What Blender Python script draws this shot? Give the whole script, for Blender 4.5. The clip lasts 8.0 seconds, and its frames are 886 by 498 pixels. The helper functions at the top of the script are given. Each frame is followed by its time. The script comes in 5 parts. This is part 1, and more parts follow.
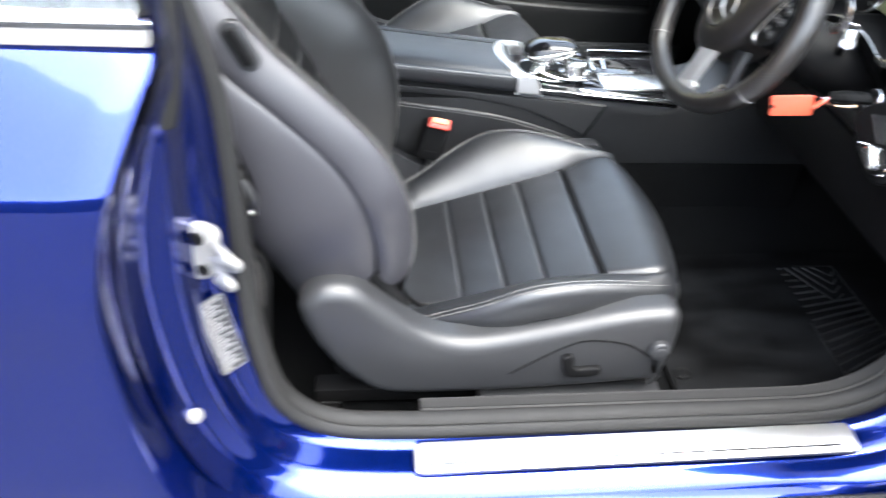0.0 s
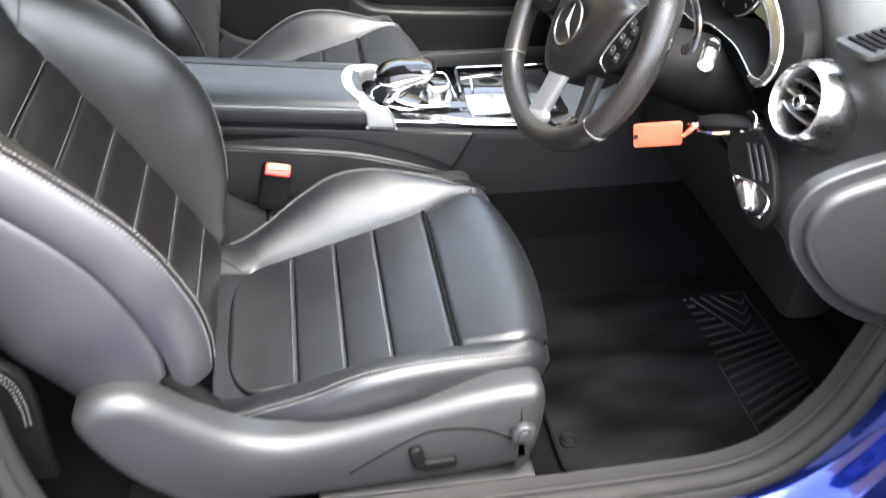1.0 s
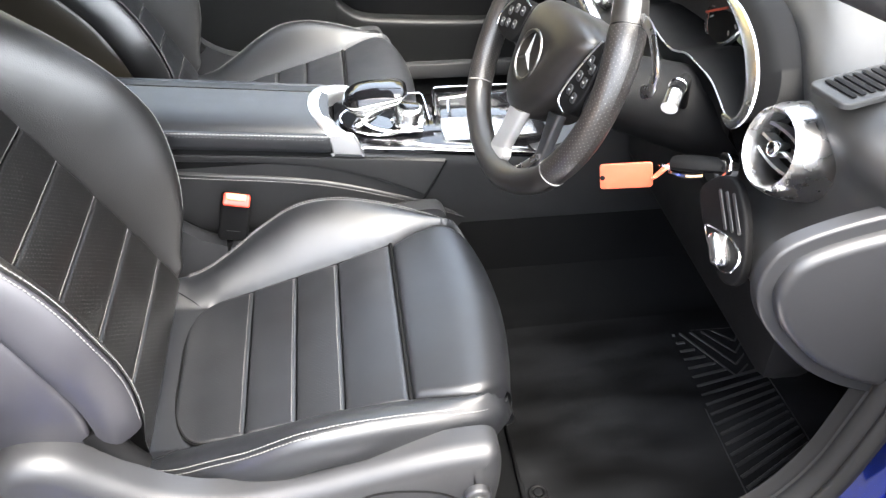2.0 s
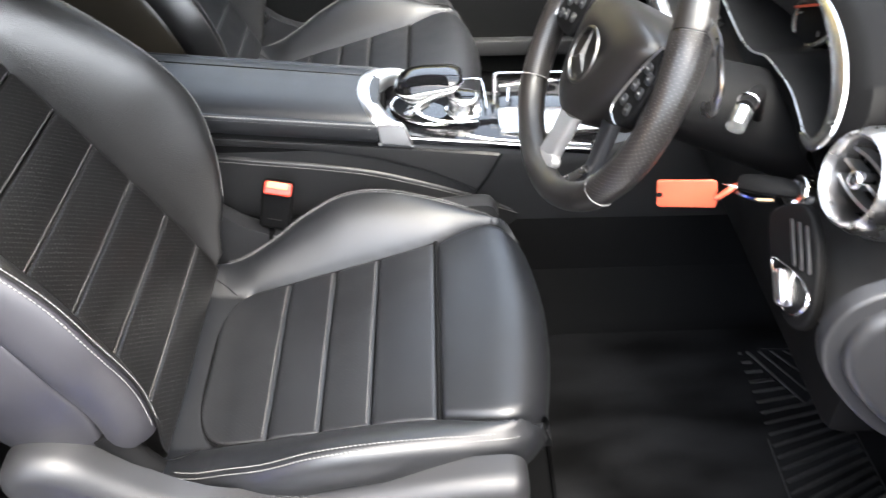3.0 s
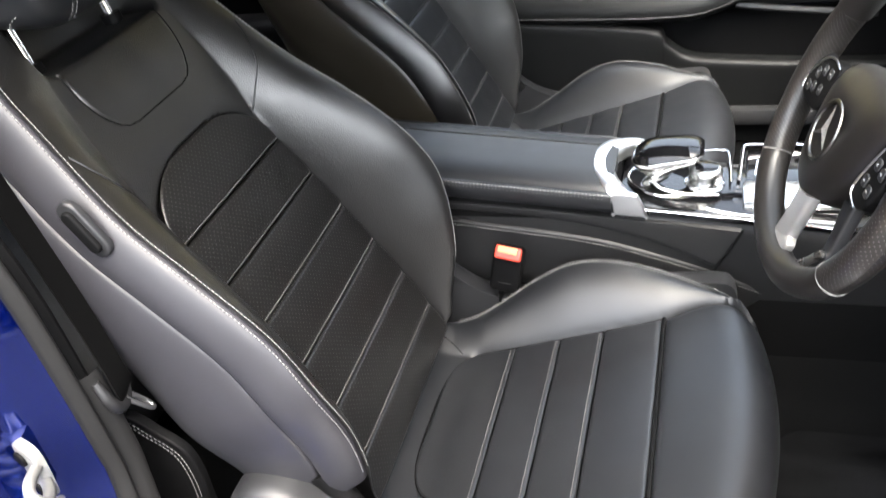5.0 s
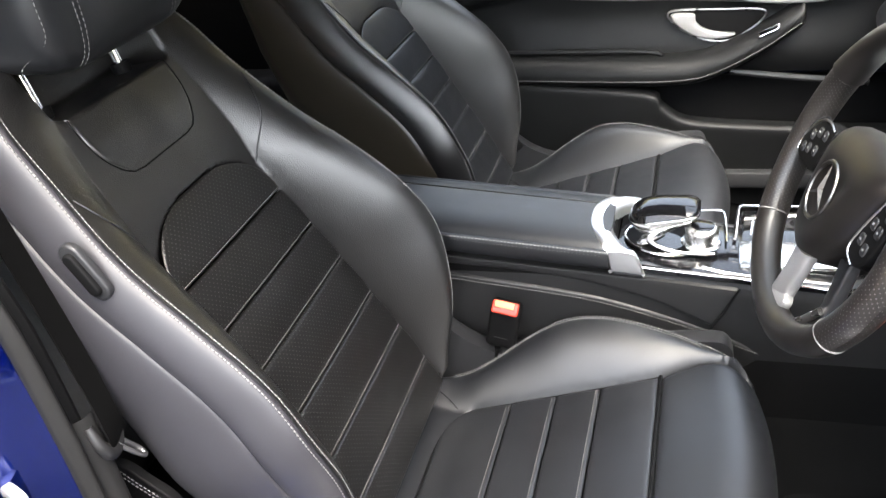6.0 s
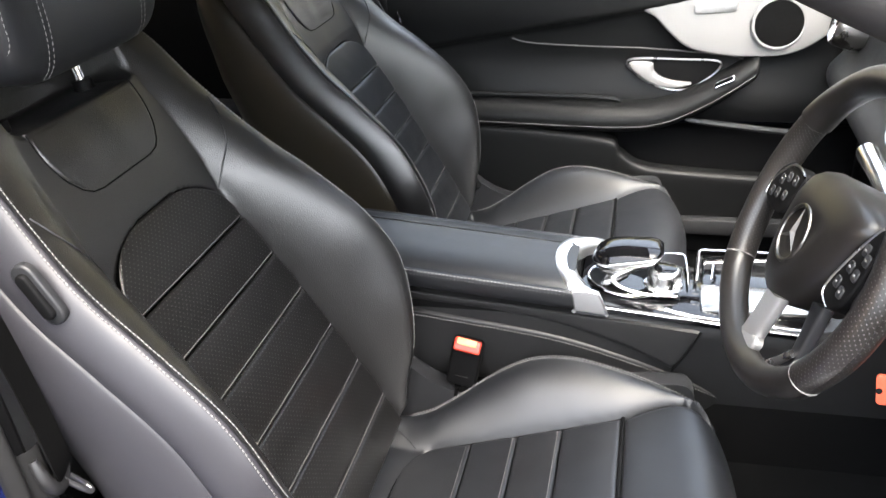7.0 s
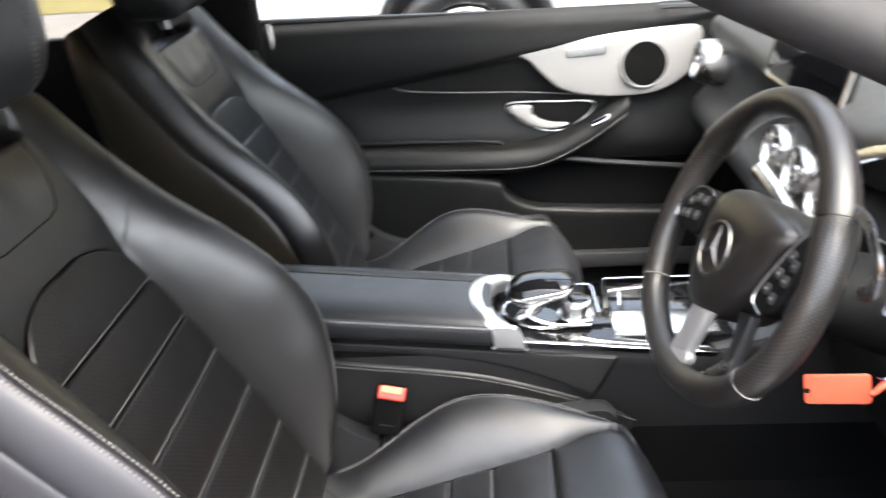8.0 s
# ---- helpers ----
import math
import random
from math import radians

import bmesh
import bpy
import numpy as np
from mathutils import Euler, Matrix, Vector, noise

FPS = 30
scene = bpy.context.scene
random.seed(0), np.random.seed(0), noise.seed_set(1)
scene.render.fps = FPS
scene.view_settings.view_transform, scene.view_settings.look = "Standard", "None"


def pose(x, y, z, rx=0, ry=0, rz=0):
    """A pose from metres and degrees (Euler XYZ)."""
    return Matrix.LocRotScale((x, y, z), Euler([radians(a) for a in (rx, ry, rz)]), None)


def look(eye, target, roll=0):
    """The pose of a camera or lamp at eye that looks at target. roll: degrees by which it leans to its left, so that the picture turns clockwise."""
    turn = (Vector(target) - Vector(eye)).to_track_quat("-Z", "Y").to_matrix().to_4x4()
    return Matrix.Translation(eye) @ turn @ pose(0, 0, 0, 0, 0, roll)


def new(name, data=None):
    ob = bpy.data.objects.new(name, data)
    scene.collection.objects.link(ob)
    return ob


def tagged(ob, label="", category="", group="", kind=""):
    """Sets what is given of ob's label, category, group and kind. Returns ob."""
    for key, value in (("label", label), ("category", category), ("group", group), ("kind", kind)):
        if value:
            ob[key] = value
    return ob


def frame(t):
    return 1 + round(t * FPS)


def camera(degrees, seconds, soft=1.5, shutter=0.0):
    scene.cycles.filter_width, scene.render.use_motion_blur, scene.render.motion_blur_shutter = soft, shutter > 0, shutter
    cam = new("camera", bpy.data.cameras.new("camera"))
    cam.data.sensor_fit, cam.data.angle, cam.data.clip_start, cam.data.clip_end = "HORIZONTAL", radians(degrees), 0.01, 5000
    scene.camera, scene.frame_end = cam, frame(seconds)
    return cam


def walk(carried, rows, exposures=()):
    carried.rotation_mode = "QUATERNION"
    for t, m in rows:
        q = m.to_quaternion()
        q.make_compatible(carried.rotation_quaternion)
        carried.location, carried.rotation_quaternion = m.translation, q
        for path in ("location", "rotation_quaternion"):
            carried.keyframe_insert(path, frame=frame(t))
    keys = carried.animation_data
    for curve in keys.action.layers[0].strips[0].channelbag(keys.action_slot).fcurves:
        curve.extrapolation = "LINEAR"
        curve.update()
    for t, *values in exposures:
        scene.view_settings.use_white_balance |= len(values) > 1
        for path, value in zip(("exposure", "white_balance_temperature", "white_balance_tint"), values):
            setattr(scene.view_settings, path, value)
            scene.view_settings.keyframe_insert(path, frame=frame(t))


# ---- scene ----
cam = camera(55.7, 8.0, soft=1.3, shutter=0.7)
METRES, EYE, TILT, LEAN, TURN = 0.8, 1.31305, -36.687, -3.7765, -5.6037
ROWS = [
    (0.0, 0.0, 0.0, 0.0, -0.0, 0.0, -0.0),
    (0.5, 0.1947, 0.0756, 0.0454, -1.08, -0.62, 1.39),
    (1.0, 0.2568, 0.2441, 0.1271, -1.78, -0.73, 4.05),
    (1.5, 0.3253, 0.2947, 0.1775, -0.94, -0.59, 4.18),
    (3.0, 0.4475, 0.4378, 0.2696, 6.05, -3.7, 0.84),
    (3.5, 0.4753, 0.4695, 0.2897, 11.76, -4.12, -0.8),
    (4.0, 0.5009, 0.4719, 0.2934, 18.14, -4.77, -1.71),
    (4.5, 0.5135, 0.4655, 0.2878, 22.83, -2.98, -2.13),
    (5.0, 0.5116, 0.4544, 0.2827, 24.05, 0.18, -2.57),
    (6.5, 0.4944, 0.449, 0.2636, 22.17, 5.72, -4.61),
    (7.0, 0.4624, 0.4546, 0.2582, 19.45, 7.44, -5.05),
    (7.5, 0.4177, 0.4534, 0.2559, 17.32, 9.37, -3.91),
    (8.0, 0.372, 0.4429, 0.2368, 11.05, 11.53, 0.88),
]
walk(cam, [(t, pose(-0.25461, -1.14205, EYE, TILT, LEAN, TURN) @ pose(METRES * x, METRES * y, METRES * z, 90 + pitch, roll, yaw)) for t, x, y, z, yaw, pitch, roll in ROWS],
     exposures=[(0.0, 4.05, 6400, 6), (0.5, 4.3, 6600, 8), (1.0, 4.42, 6750, 8), (1.6, 4.6, 6850, 8), (3.0, 4.15, 6850, 8), (4.5, 3.9, 6950, 8), (7.0, 3.92, 6950, 9), (8.0, 3.76, 6950, 9)])

# ---- daylight ----
world = bpy.data.worlds.new("daylight")
scene.world = world
world.use_nodes = True
wn = world.node_tree
sky = wn.nodes.new("ShaderNodeTexSky")
sky.sky_type, sky.sun_disc = "NISHITA", False
sky.sun_elevation, sky.sun_rotation = radians(64), radians(150)
sky.air_density, sky.dust_density = 1.0, 3.0
veil = wn.nodes.new("ShaderNodeHueSaturation")      # thin high cloud pales the blue
veil.inputs["Saturation"].default_value = 0.6
wn.links.new(sky.outputs[0], veil.inputs["Color"])
wn.links.new(veil.outputs[0], wn.nodes["Background"].inputs[0])
wn.nodes["Background"].inputs[1].default_value = 0.15
sun = new("sun", bpy.data.lights.new("sun", "SUN"))
sun.data.energy, sun.data.angle, sun.data.color = 0.5, radians(60), (1.0, 0.98, 0.96)
sun.matrix_world = look((0.5, -1.3, 3.4), (0, 0, 0.5))


# ---- materials ----
def material(name, color, rough=0.5, metal=0.0, spec=0.5, coat=0.0, grain=0.0, grain_scale=300.0, blotch=0.15, blotch_scale=7.0,
             rough_var=0.08, kind="noise", coat_ior=1.5, streak=False):
    m = bpy.data.materials.new(name)
    m.use_nodes = True
    nt = m.node_tree
    b = nt.nodes["Principled BSDF"]
    b.inputs["Metallic"].default_value = metal
    b.inputs["Specular IOR Level"].default_value = spec
    b.inputs["Coat Weight"].default_value = coat
    b.inputs["Coat Roughness"].default_value = 0.04
    b.inputs["Coat IOR"].default_value = coat_ior
    tc = nt.nodes.new("ShaderNodeTexCoord")
    n1 = nt.nodes.new("ShaderNodeTexNoise")
    n1.inputs["Scale"].default_value, n1.inputs["Detail"].default_value = blotch_scale, 5.0
    nt.links.new(tc.outputs["Object"], n1.inputs["Vector"])
    mix = nt.nodes.new("ShaderNodeMix")
    mix.data_type = "RGBA"
    mix.inputs[6].default_value = (*[c * (1 - blotch) for c in color], 1)
    mix.inputs[7].default_value = (*[min(1, c * (1 + blotch)) for c in color], 1)
    fac = n1.outputs["Fac"]
    if streak:        # brushed pile: long smudges with a sharper edge
        stretch = nt.nodes.new("ShaderNodeMapping")
        stretch.inputs["Scale"].default_value, stretch.inputs["Rotation"].default_value = (1.0, 2.6, 1.0), (0, 0, radians(35))
        nt.links.new(tc.outputs["Object"], stretch.inputs["Vector"])
        nt.links.new(stretch.outputs[0], n1.inputs["Vector"])
        edge_map = nt.nodes.new("ShaderNodeMapRange")
        edge_map.inputs["From Min"].default_value, edge_map.inputs["From Max"].default_value = 0.38, 0.66
        nt.links.new(fac, edge_map.inputs["Value"])
        fac = edge_map.outputs[0]
    nt.links.new(fac, mix.inputs[0])
    nt.links.new(mix.outputs[2], b.inputs["Base Color"])
    mr = nt.nodes.new("ShaderNodeMapRange")
    mr.inputs["To Min"].default_value, mr.inputs["To Max"].default_value = max(0.02, rough - rough_var), min(1, rough + rough_var)
    n2 = nt.nodes.new("ShaderNodeTexNoise")
    n2.inputs["Scale"].default_value, n2.inputs["Detail"].default_value = blotch_scale * 5, 6.0
    nt.links.new(tc.outputs["Object"], n2.inputs["Vector"])
    nt.links.new(n2.outputs["Fac"], mr.inputs["Value"])
    nt.links.new(mr.outputs[0], b.inputs["Roughness"])
    if grain:
        if kind == "cells":
            g = nt.nodes.new("ShaderNodeTexVoronoi")
            g.feature = "DISTANCE_TO_EDGE"
            out = g.outputs["Distance"]
        else:
            g = nt.nodes.new("ShaderNodeTexNoise")
            g.inputs["Detail"].default_value = 4.0
            out = g.outputs["Fac"]
        g.inputs["Scale"].default_value = grain_scale
        nt.links.new(tc.outputs["Object"], g.inputs["Vector"])
        bp = nt.nodes.new("ShaderNodeBump")
        bp.inputs["Strength"].default_value, bp.inputs["Distance"].default_value = grain, 0.0004
        nt.links.new(out, bp.inputs["Height"])
        nt.links.new(bp.outputs[0], b.inputs["Normal"])
    return m


def perforated(name, color, rough, pitch, spec, hole=0.024):
    """Leather with rows of small punched holes, laid out in the metres of the UV map."""
    m = material(name, color, rough, spec=spec, grain=0.0)
    nt = m.node_tree
    b = nt.nodes["Principled BSDF"]
    uv = nt.nodes.new("ShaderNodeUVMap")
    mp = nt.nodes.new("ShaderNodeMapping")
    mp.inputs["Scale"].default_value = (1 / pitch, 1 / pitch, 1)
    mp.inputs["Rotation"].default_value = (0, 0, radians(45))
    nt.links.new(uv.outputs[0], mp.inputs["Vector"])
    v = nt.nodes.new("ShaderNodeTexVoronoi")
    v.voronoi_dimensions = "2D"
    v.inputs["Scale"].default_value, v.inputs["Randomness"].default_value = 1.0, 0.0
    nt.links.new(mp.outputs[0], v.inputs["Vector"])
    r = nt.nodes.new("ShaderNodeMapRange")
    r.inputs["From Min"].default_value, r.inputs["From Max"].default_value = 0.11, 0.17
    nt.links.new(v.outputs["Distance"], r.inputs["Value"])
    old = b.inputs["Base Color"].links[0].from_socket
    mx = nt.nodes.new("ShaderNodeMix")
    mx.data_type = "RGBA"
    mx.inputs[6].default_value = (hole, hole * 0.97, hole * 0.94, 1)      # pale backing shows in the holes
    nt.links.new(old, mx.inputs[7])
    nt.links.new(r.outputs[0], mx.inputs[0])
    nt.links.new(mx.outputs[2], b.inputs["Base Color"])
    bp = nt.nodes.new("ShaderNodeBump")
    bp.inputs["Strength"].default_value, bp.inputs["Distance"].default_value = 0.5, 0.0005
    nt.links.new(r.outputs[0], bp.inputs["Height"])
    nt.links.new(bp.outputs[0], b.inputs["Normal"])
    return m


LEATHER = material("black_leather", (0.0046, 0.0051, 0.0063), 0.44, spec=0.66, grain=0.28, grain_scale=520, kind="cells", rough_var=0.07)
GRAINED = material("grained_leather", (0.0030, 0.0028, 0.0028), 0.36, spec=0.95, grain=1.0, grain_scale=360, kind="cells", rough_var=0.07)
PERFORATED = perforated("perforated_leather", (0.0026, 0.0024, 0.0023), 0.38, 0.0055, 0.50, 0.036)
# bluer, paler copy of the perforated leather, with sky reflection put into its colour
SKYLIT_PERF = perforated("perforated_leather_skylit", (0.0042, 0.0047, 0.0058), 0.44, 0.0042, 0.58, 0.012)
WHEEL_PERF = perforated("perforated_rim_leather", (0.009, 0.0078, 0.0072), 0.34, 0.0040, 0.5, 0.060)
RIM_LEATHER = material("wheel_leather", (0.0065, 0.0056, 0.0051), 0.38, spec=0.55, grain=0.25, grain_scale=600, kind="cells", rough_var=0.08)
SHELL = material("seat_shell_vinyl", (0.0190, 0.0187, 0.0222), 0.46, spec=0.42, grain=0.3, grain_scale=900)
PLASTIC = material("satin_black_plastic", (0.0125, 0.0128, 0.0140), 0.46, spec=0.46, grain=0.3, grain_scale=1100)
DASH = material("soft_dash_plastic", (0.0125, 0.0125, 0.0123), 0.5, grain=0.5, grain_scale=900, kind="cells")
DARK = material("matte_black_plastic", (0.0028, 0.0028, 0.0030), 0.6, spec=0.09, grain=0.3, grain_scale=600)
PIANO = material("piano_black_lacquer", (0.003, 0.003, 0.0035), 0.05, spec=0.4, rough_var=0.02)
SILVER = material("silver_trim", (0.78, 0.78, 0.77), 0.24, metal=1.0, blotch=0.04)
BRUSHED = material("brushed_aluminium", (0.72, 0.72, 0.72), 0.33, metal=1.0, blotch=0.06, grain=0.1, grain_scale=500)
CHROME = material("chrome", (0.86, 0.86, 0.87), 0.08, metal=1.0, blotch=0.02, rough_var=0.03)
THREAD = material("grey_thread", (0.15, 0.147, 0.143), 0.7, blotch=0.1)
THREAD_DIM = material("dim_thread", (0.13, 0.126, 0.122), 0.7, blotch=0.15)
CARPET = material("black_carpet", (0.0024, 0.0025, 0.0027), 0.95, spec=0.05, grain=1.0, grain_scale=900, blotch=0.4, blotch_scale=14)
MAT = material("mat_pile", (0.0038, 0.0039, 0.0042), 0.95, spec=0.05, grain=1.0, grain_scale=1200, blotch=0.75, blotch_scale=5, streak=True)
RUBBER = material("black_rubber", (0.008, 0.008, 0.0085), 0.5, grain=0.3, grain_scale=700)
SEAL = material("grey_door_seal", (0.0075, 0.0074, 0.0073), 0.7, spec=0.25, grain=0.4, grain_scale=900, blotch=0.2)
PAINT = material("blue_metallic_paint", (0.0014, 0.0130, 0.150), 0.17, metal=0.9, coat=1.0, coat_ior=1.42, blotch=0.12, blotch_scale=3, grain=0.03, grain_scale=1500)
WEB = material("belt_webbing", (0.0014, 0.0014, 0.0015), 0.9, spec=0.06, grain=0.8, grain_scale=900)
RED = material("red_plastic", (0.44, 0.062, 0.030), 0.4, blotch=0.08)
BUTTON = material("orange_red_button", (0.36, 0.022, 0.008), 0.45, blotch=0.08)
WHITE = material("off_white_metal", (0.24, 0.235, 0.225), 0.35, metal=0.4, blotch=0.2, blotch_scale=40)
LABEL = material("label_black", (0.01, 0.01, 0.012), 0.4)
PRINT = material("printed_white", (0.16, 0.16, 0.16), 0.5)
SCREEN = material("display_green_grey", (0.20, 0.22, 0.12), 0.3)
HEADLINER = material("black_headliner", (0.022, 0.0215, 0.021), 0.95, grain=0.5, grain_scale=800)
PILLAR = material("pillar_trim", (0.010, 0.009, 0.0088), 0.7, grain=0.4, grain_scale=700)
ASPHALT = material("asphalt", (0.075, 0.073, 0.072), 0.9, grain=1.0, grain_scale=120, blotch=0.35, blotch_scale=2)
DOOR_SKIN = material("black_door_vinyl", (0.0040, 0.0042, 0.0044), 0.46, spec=0.24, grain=0.4, grain_scale=800, kind="cells")
CONSOLE = material("black_console_vinyl", (0.0085, 0.0086, 0.0092), 0.45, spec=0.4, grain=0.35, grain_scale=900)
SATIN = material("satin_silver", (0.33, 0.33, 0.325), 0.36, metal=0.55, blotch=0.05)
DULL_CHROME = material("dull_chrome", (0.40, 0.39, 0.38), 0.28, metal=1.0, blotch=0.05)
SPOKE = material("spoke_silver_paint", (0.34, 0.335, 0.33), 0.30, metal=0.6, blotch=0.06)
EMBLEM = material("dark_chrome", (0.13, 0.125, 0.12), 0.34, metal=1.0, blotch=0.1)
# passenger seat shell: the golden reflection on it is put into the base colour
WARM_LIT = material("shell_vinyl_warm_lit", (0.0125, 0.0102, 0.0066), 0.36, grain=0.3, grain_scale=900)


def glass_material(name, tint, ior=1.15):
    m = bpy.data.materials.new(name)
    m.use_nodes = True
    b = m.node_tree.nodes["Principled BSDF"]
    b.inputs["Base Color"].default_value = (*tint, 1)
    b.inputs["Transmission Weight"].default_value = 1.0
    b.inputs["Roughness"].default_value = 0.02
    b.inputs["IOR"].default_value = ior
    return m


GLASS = glass_material("window_glass", (0.9, 0.95, 0.94))
SIDE_GLASS = glass_material("side_glass", (0.75, 0.80, 0.79), 1.7)
CLEAR = glass_material("clear_lens", (0.95, 0.95, 0.95))


# ---- building blocks ----
PLACE = Matrix.Identity(4)      # where the thing being built is set down


def thing(name, at, label, category, group="", kind=""):
    ob = new(name)
    ob.empty_display_size = 0.05
    ob.matrix_world = PLACE @ Matrix.Translation(at)
    if PLACE.determinant() < 0:
        ob.matrix_world = Matrix.Translation(PLACE @ Vector(at))
    return tagged(ob, label, category, group, kind)


def world_of(ob):
    m = ob.matrix_basis.copy()
    while ob.parent:
        ob = ob.parent
        m = ob.matrix_basis @ m
    return m


def part(name, bm, mat, parent=None, label="", smooth=True, sharp=40.0):
    bmesh.ops.recalc_face_normals(bm, faces=bm.faces)
    bm.transform(PLACE)
    if PLACE.determinant() < 0:
        bmesh.ops.reverse_faces(bm, faces=bm.faces)
    me = bpy.data.meshes.new(name)
    if parent is not None:
        bm.transform(world_of(parent).inverted())
    bm.to_mesh(me)
    bm.free()
    me.materials.append(mat)
    if smooth:
        me.shade_smooth()
        me.set_sharp_from_angle(angle=radians(sharp))
    ob = new(name, me)
    ob.parent = parent
    if label:
        ob["label"] = label
    return ob


def curve_at(xs, ys):
    """A smooth function through the given knots."""
    xs, ys = np.asarray(xs, float), np.asarray(ys, float)
    sl = np.gradient(ys, xs)

    def at(x):
        x = min(max(x, xs[0]), xs[-1])
        i = min(int(np.searchsorted(xs, x, side="right")) - 1, len(xs) - 2)
        h = xs[i + 1] - xs[i]
        t = (x - xs[i]) / h
        return float((2 * t**3 - 3 * t**2 + 1) * ys[i] + (t**3 - 2 * t**2 + t) * h * sl[i] + (3 * t**2 - 2 * t**3) * ys[i + 1] + (t**3 - t**2) * h * sl[i + 1])
    return at


def spline(pts, n, closed=False):
    """n points along a smooth line through pts."""
    p = [Vector(q) for q in pts]
    k = len(p)
    out = []
    segs = k if closed else k - 1
    for j in range(n):
        f = j / (n if closed else n - 1) * segs
        i = min(int(f), segs - 1)
        t = f - i
        g = (lambda a: p[a % k]) if closed else (lambda a: p[min(max(a, 0), k - 1)])
        a, b, c, d = g(i - 1), g(i), g(i + 1), g(i + 2)
        out.append(0.5 * (2 * b + (c - a) * t + (2 * a - 5 * b + 4 * c - d) * t * t + (3 * b - a - 3 * c + d) * t**3))
    return out


def even(pts, step):
    """Points at an even step along a polyline."""
    pts = [Vector(p) for p in pts]
    out, carry = [pts[0].copy()], 0.0
    for a, b in zip(pts, pts[1:]):
        length = (b - a).length
        at = step - carry
        while at <= length:
            out.append(a.lerp(b, at / length))
            at += step
        carry = (carry + length) % step
    return out


def sheet(rows, closed=False, caps=False, bm=None, uvs=None):
    """Faces between rows of points of equal number."""
    bm = bm or bmesh.new()
    vs = [[bm.verts.new(p) for p in r] for r in rows]
    layer = bm.loops.layers.uv.verify() if uvs else None
    n = len(rows[0])
    for i in range(len(rows) - 1):
        for j in range(n if closed else n - 1):
            k = (j + 1) % n
            face = bm.faces.new((vs[i][j], vs[i][k], vs[i + 1][k], vs[i + 1][j]))
            if uvs:
                for loop, (a, b) in zip(face.loops, ((i, j), (i, k), (i + 1, k), (i + 1, j))):
                    loop[layer].uv = uvs[a][b]
    if caps and closed:
        bm.faces.new(vs[0])
        bm.faces.new(vs[-1])
    return bm


def tube(pts, r, segs=8, bm=None, closed=False, flat=1.0, up=(0, 0, 1)):
    """A round rod along pts; r a number or a function of 0..1; flat squeezes it along up."""
    pts = [Vector(p) for p in pts]
    rows = []
    n = len(pts)
    for i, p in enumerate(pts):
        a, b = (pts[(i - 1) % n], pts[(i + 1) % n]) if closed else (pts[max(i - 1, 0)], pts[min(i + 1, n - 1)])
        d = (b - a).normalized()
        s = d.cross(Vector(up))
        s = (s if s.length > 1e-4 else d.cross(Vector((1, 0, 0)))).normalized()
        w = s.cross(d)
        rr = r(i / max(n - 1, 1)) if callable(r) else r
        rows.append([p + rr * (math.cos(q) * s + flat * math.sin(q) * w) for q in [2 * math.pi * k / segs for k in range(segs)]])
    if closed:
        return sheet(rows + [rows[0]], closed=True, bm=bm)
    return sheet(rows, closed=True, caps=True, bm=bm)


def box(x0, x1, y0, y1, z0, z1, bevel=0.004, bm=None, segments=2):
    b = bmesh.new()
    bmesh.ops.create_cube(b, size=1.0, matrix=Matrix.Translation(((x0 + x1) / 2, (y0 + y1) / 2, (z0 + z1) / 2)) @ Matrix.Diagonal((x1 - x0, y1 - y0, z1 - z0, 1)))
    if bevel:
        bmesh.ops.bevel(b, geom=list(b.edges), offset=bevel, segments=segments, profile=0.5, affect="EDGES")
    if bm is None:
        return b
    merge(bm, b)
    return bm


def merge(bm, other):
    me = bpy.data.meshes.new("tmp")
    other.to_mesh(me)
    other.free()
    bm.from_mesh(me)
    bpy.data.meshes.remove(me)
    return bm


def plate(outline, origin, ax, ay, thick, bevel=0.003, steps=3):
    """A slab with the given outline (2D) in the plane of ax, ay at origin; it grows along ax x ay and its upper rim is rounded."""
    o, ax, ay = Vector(origin), Vector(ax).normalized(), Vector(ay).normalized()
    nz = ax.cross(ay).normalized()
    pts = [Vector((p[0], p[1])) for p in outline]
    area = sum(a.x * b.y - b.x * a.y for a, b in zip(pts, pts[1:] + pts[:1]))
    if area < 0:
        pts.reverse()
    n = len(pts)
    nrm = []
    for i in range(n):
        d = (pts[(i + 1) % n] - pts[i - 1]).normalized()
        nrm.append(Vector((-d.y, d.x)))

    def ring(inset, h):
        return [o + ax * (p.x + q.x * inset) + ay * (p.y + q.y * inset) + nz * h for p, q in zip(pts, nrm)]
    rows = [ring(0, 0), ring(0, thick - bevel)]
    for k in range(1, steps + 1):
        a = k / steps * math.pi / 2
        rows.append(ring(bevel * (1 - math.cos(a)), thick - bevel + bevel * math.sin(a)))
    bm = sheet(rows, closed=True, caps=True)
    bmesh.ops.triangulate(bm, faces=[f for f in bm.faces if len(f.verts) > 8], ngon_method="EAR_CLIP")
    return bm


def rounded(w, h, r, n=5, cx=0.0, cy=0.0):
    out = []
    for sx, sy, a0 in ((1, 1, 0), (-1, 1, 90), (-1, -1, 180), (1, -1, 270)):
        for k in range(n + 1):
            a = radians(a0 + 90 * k / n)
            out.append((cx + sx * (w / 2 - r) + r * math.cos(a), cy + sy * (h / 2 - r) + r * math.sin(a)))
    return out


def smooth2(outline, n):
    return [(p.x, p.y) for p in spline([(x, y, 0) for x, y in outline], n, closed=True)]


def stuff(ob):
    return tagged(ob, kind="stuff")


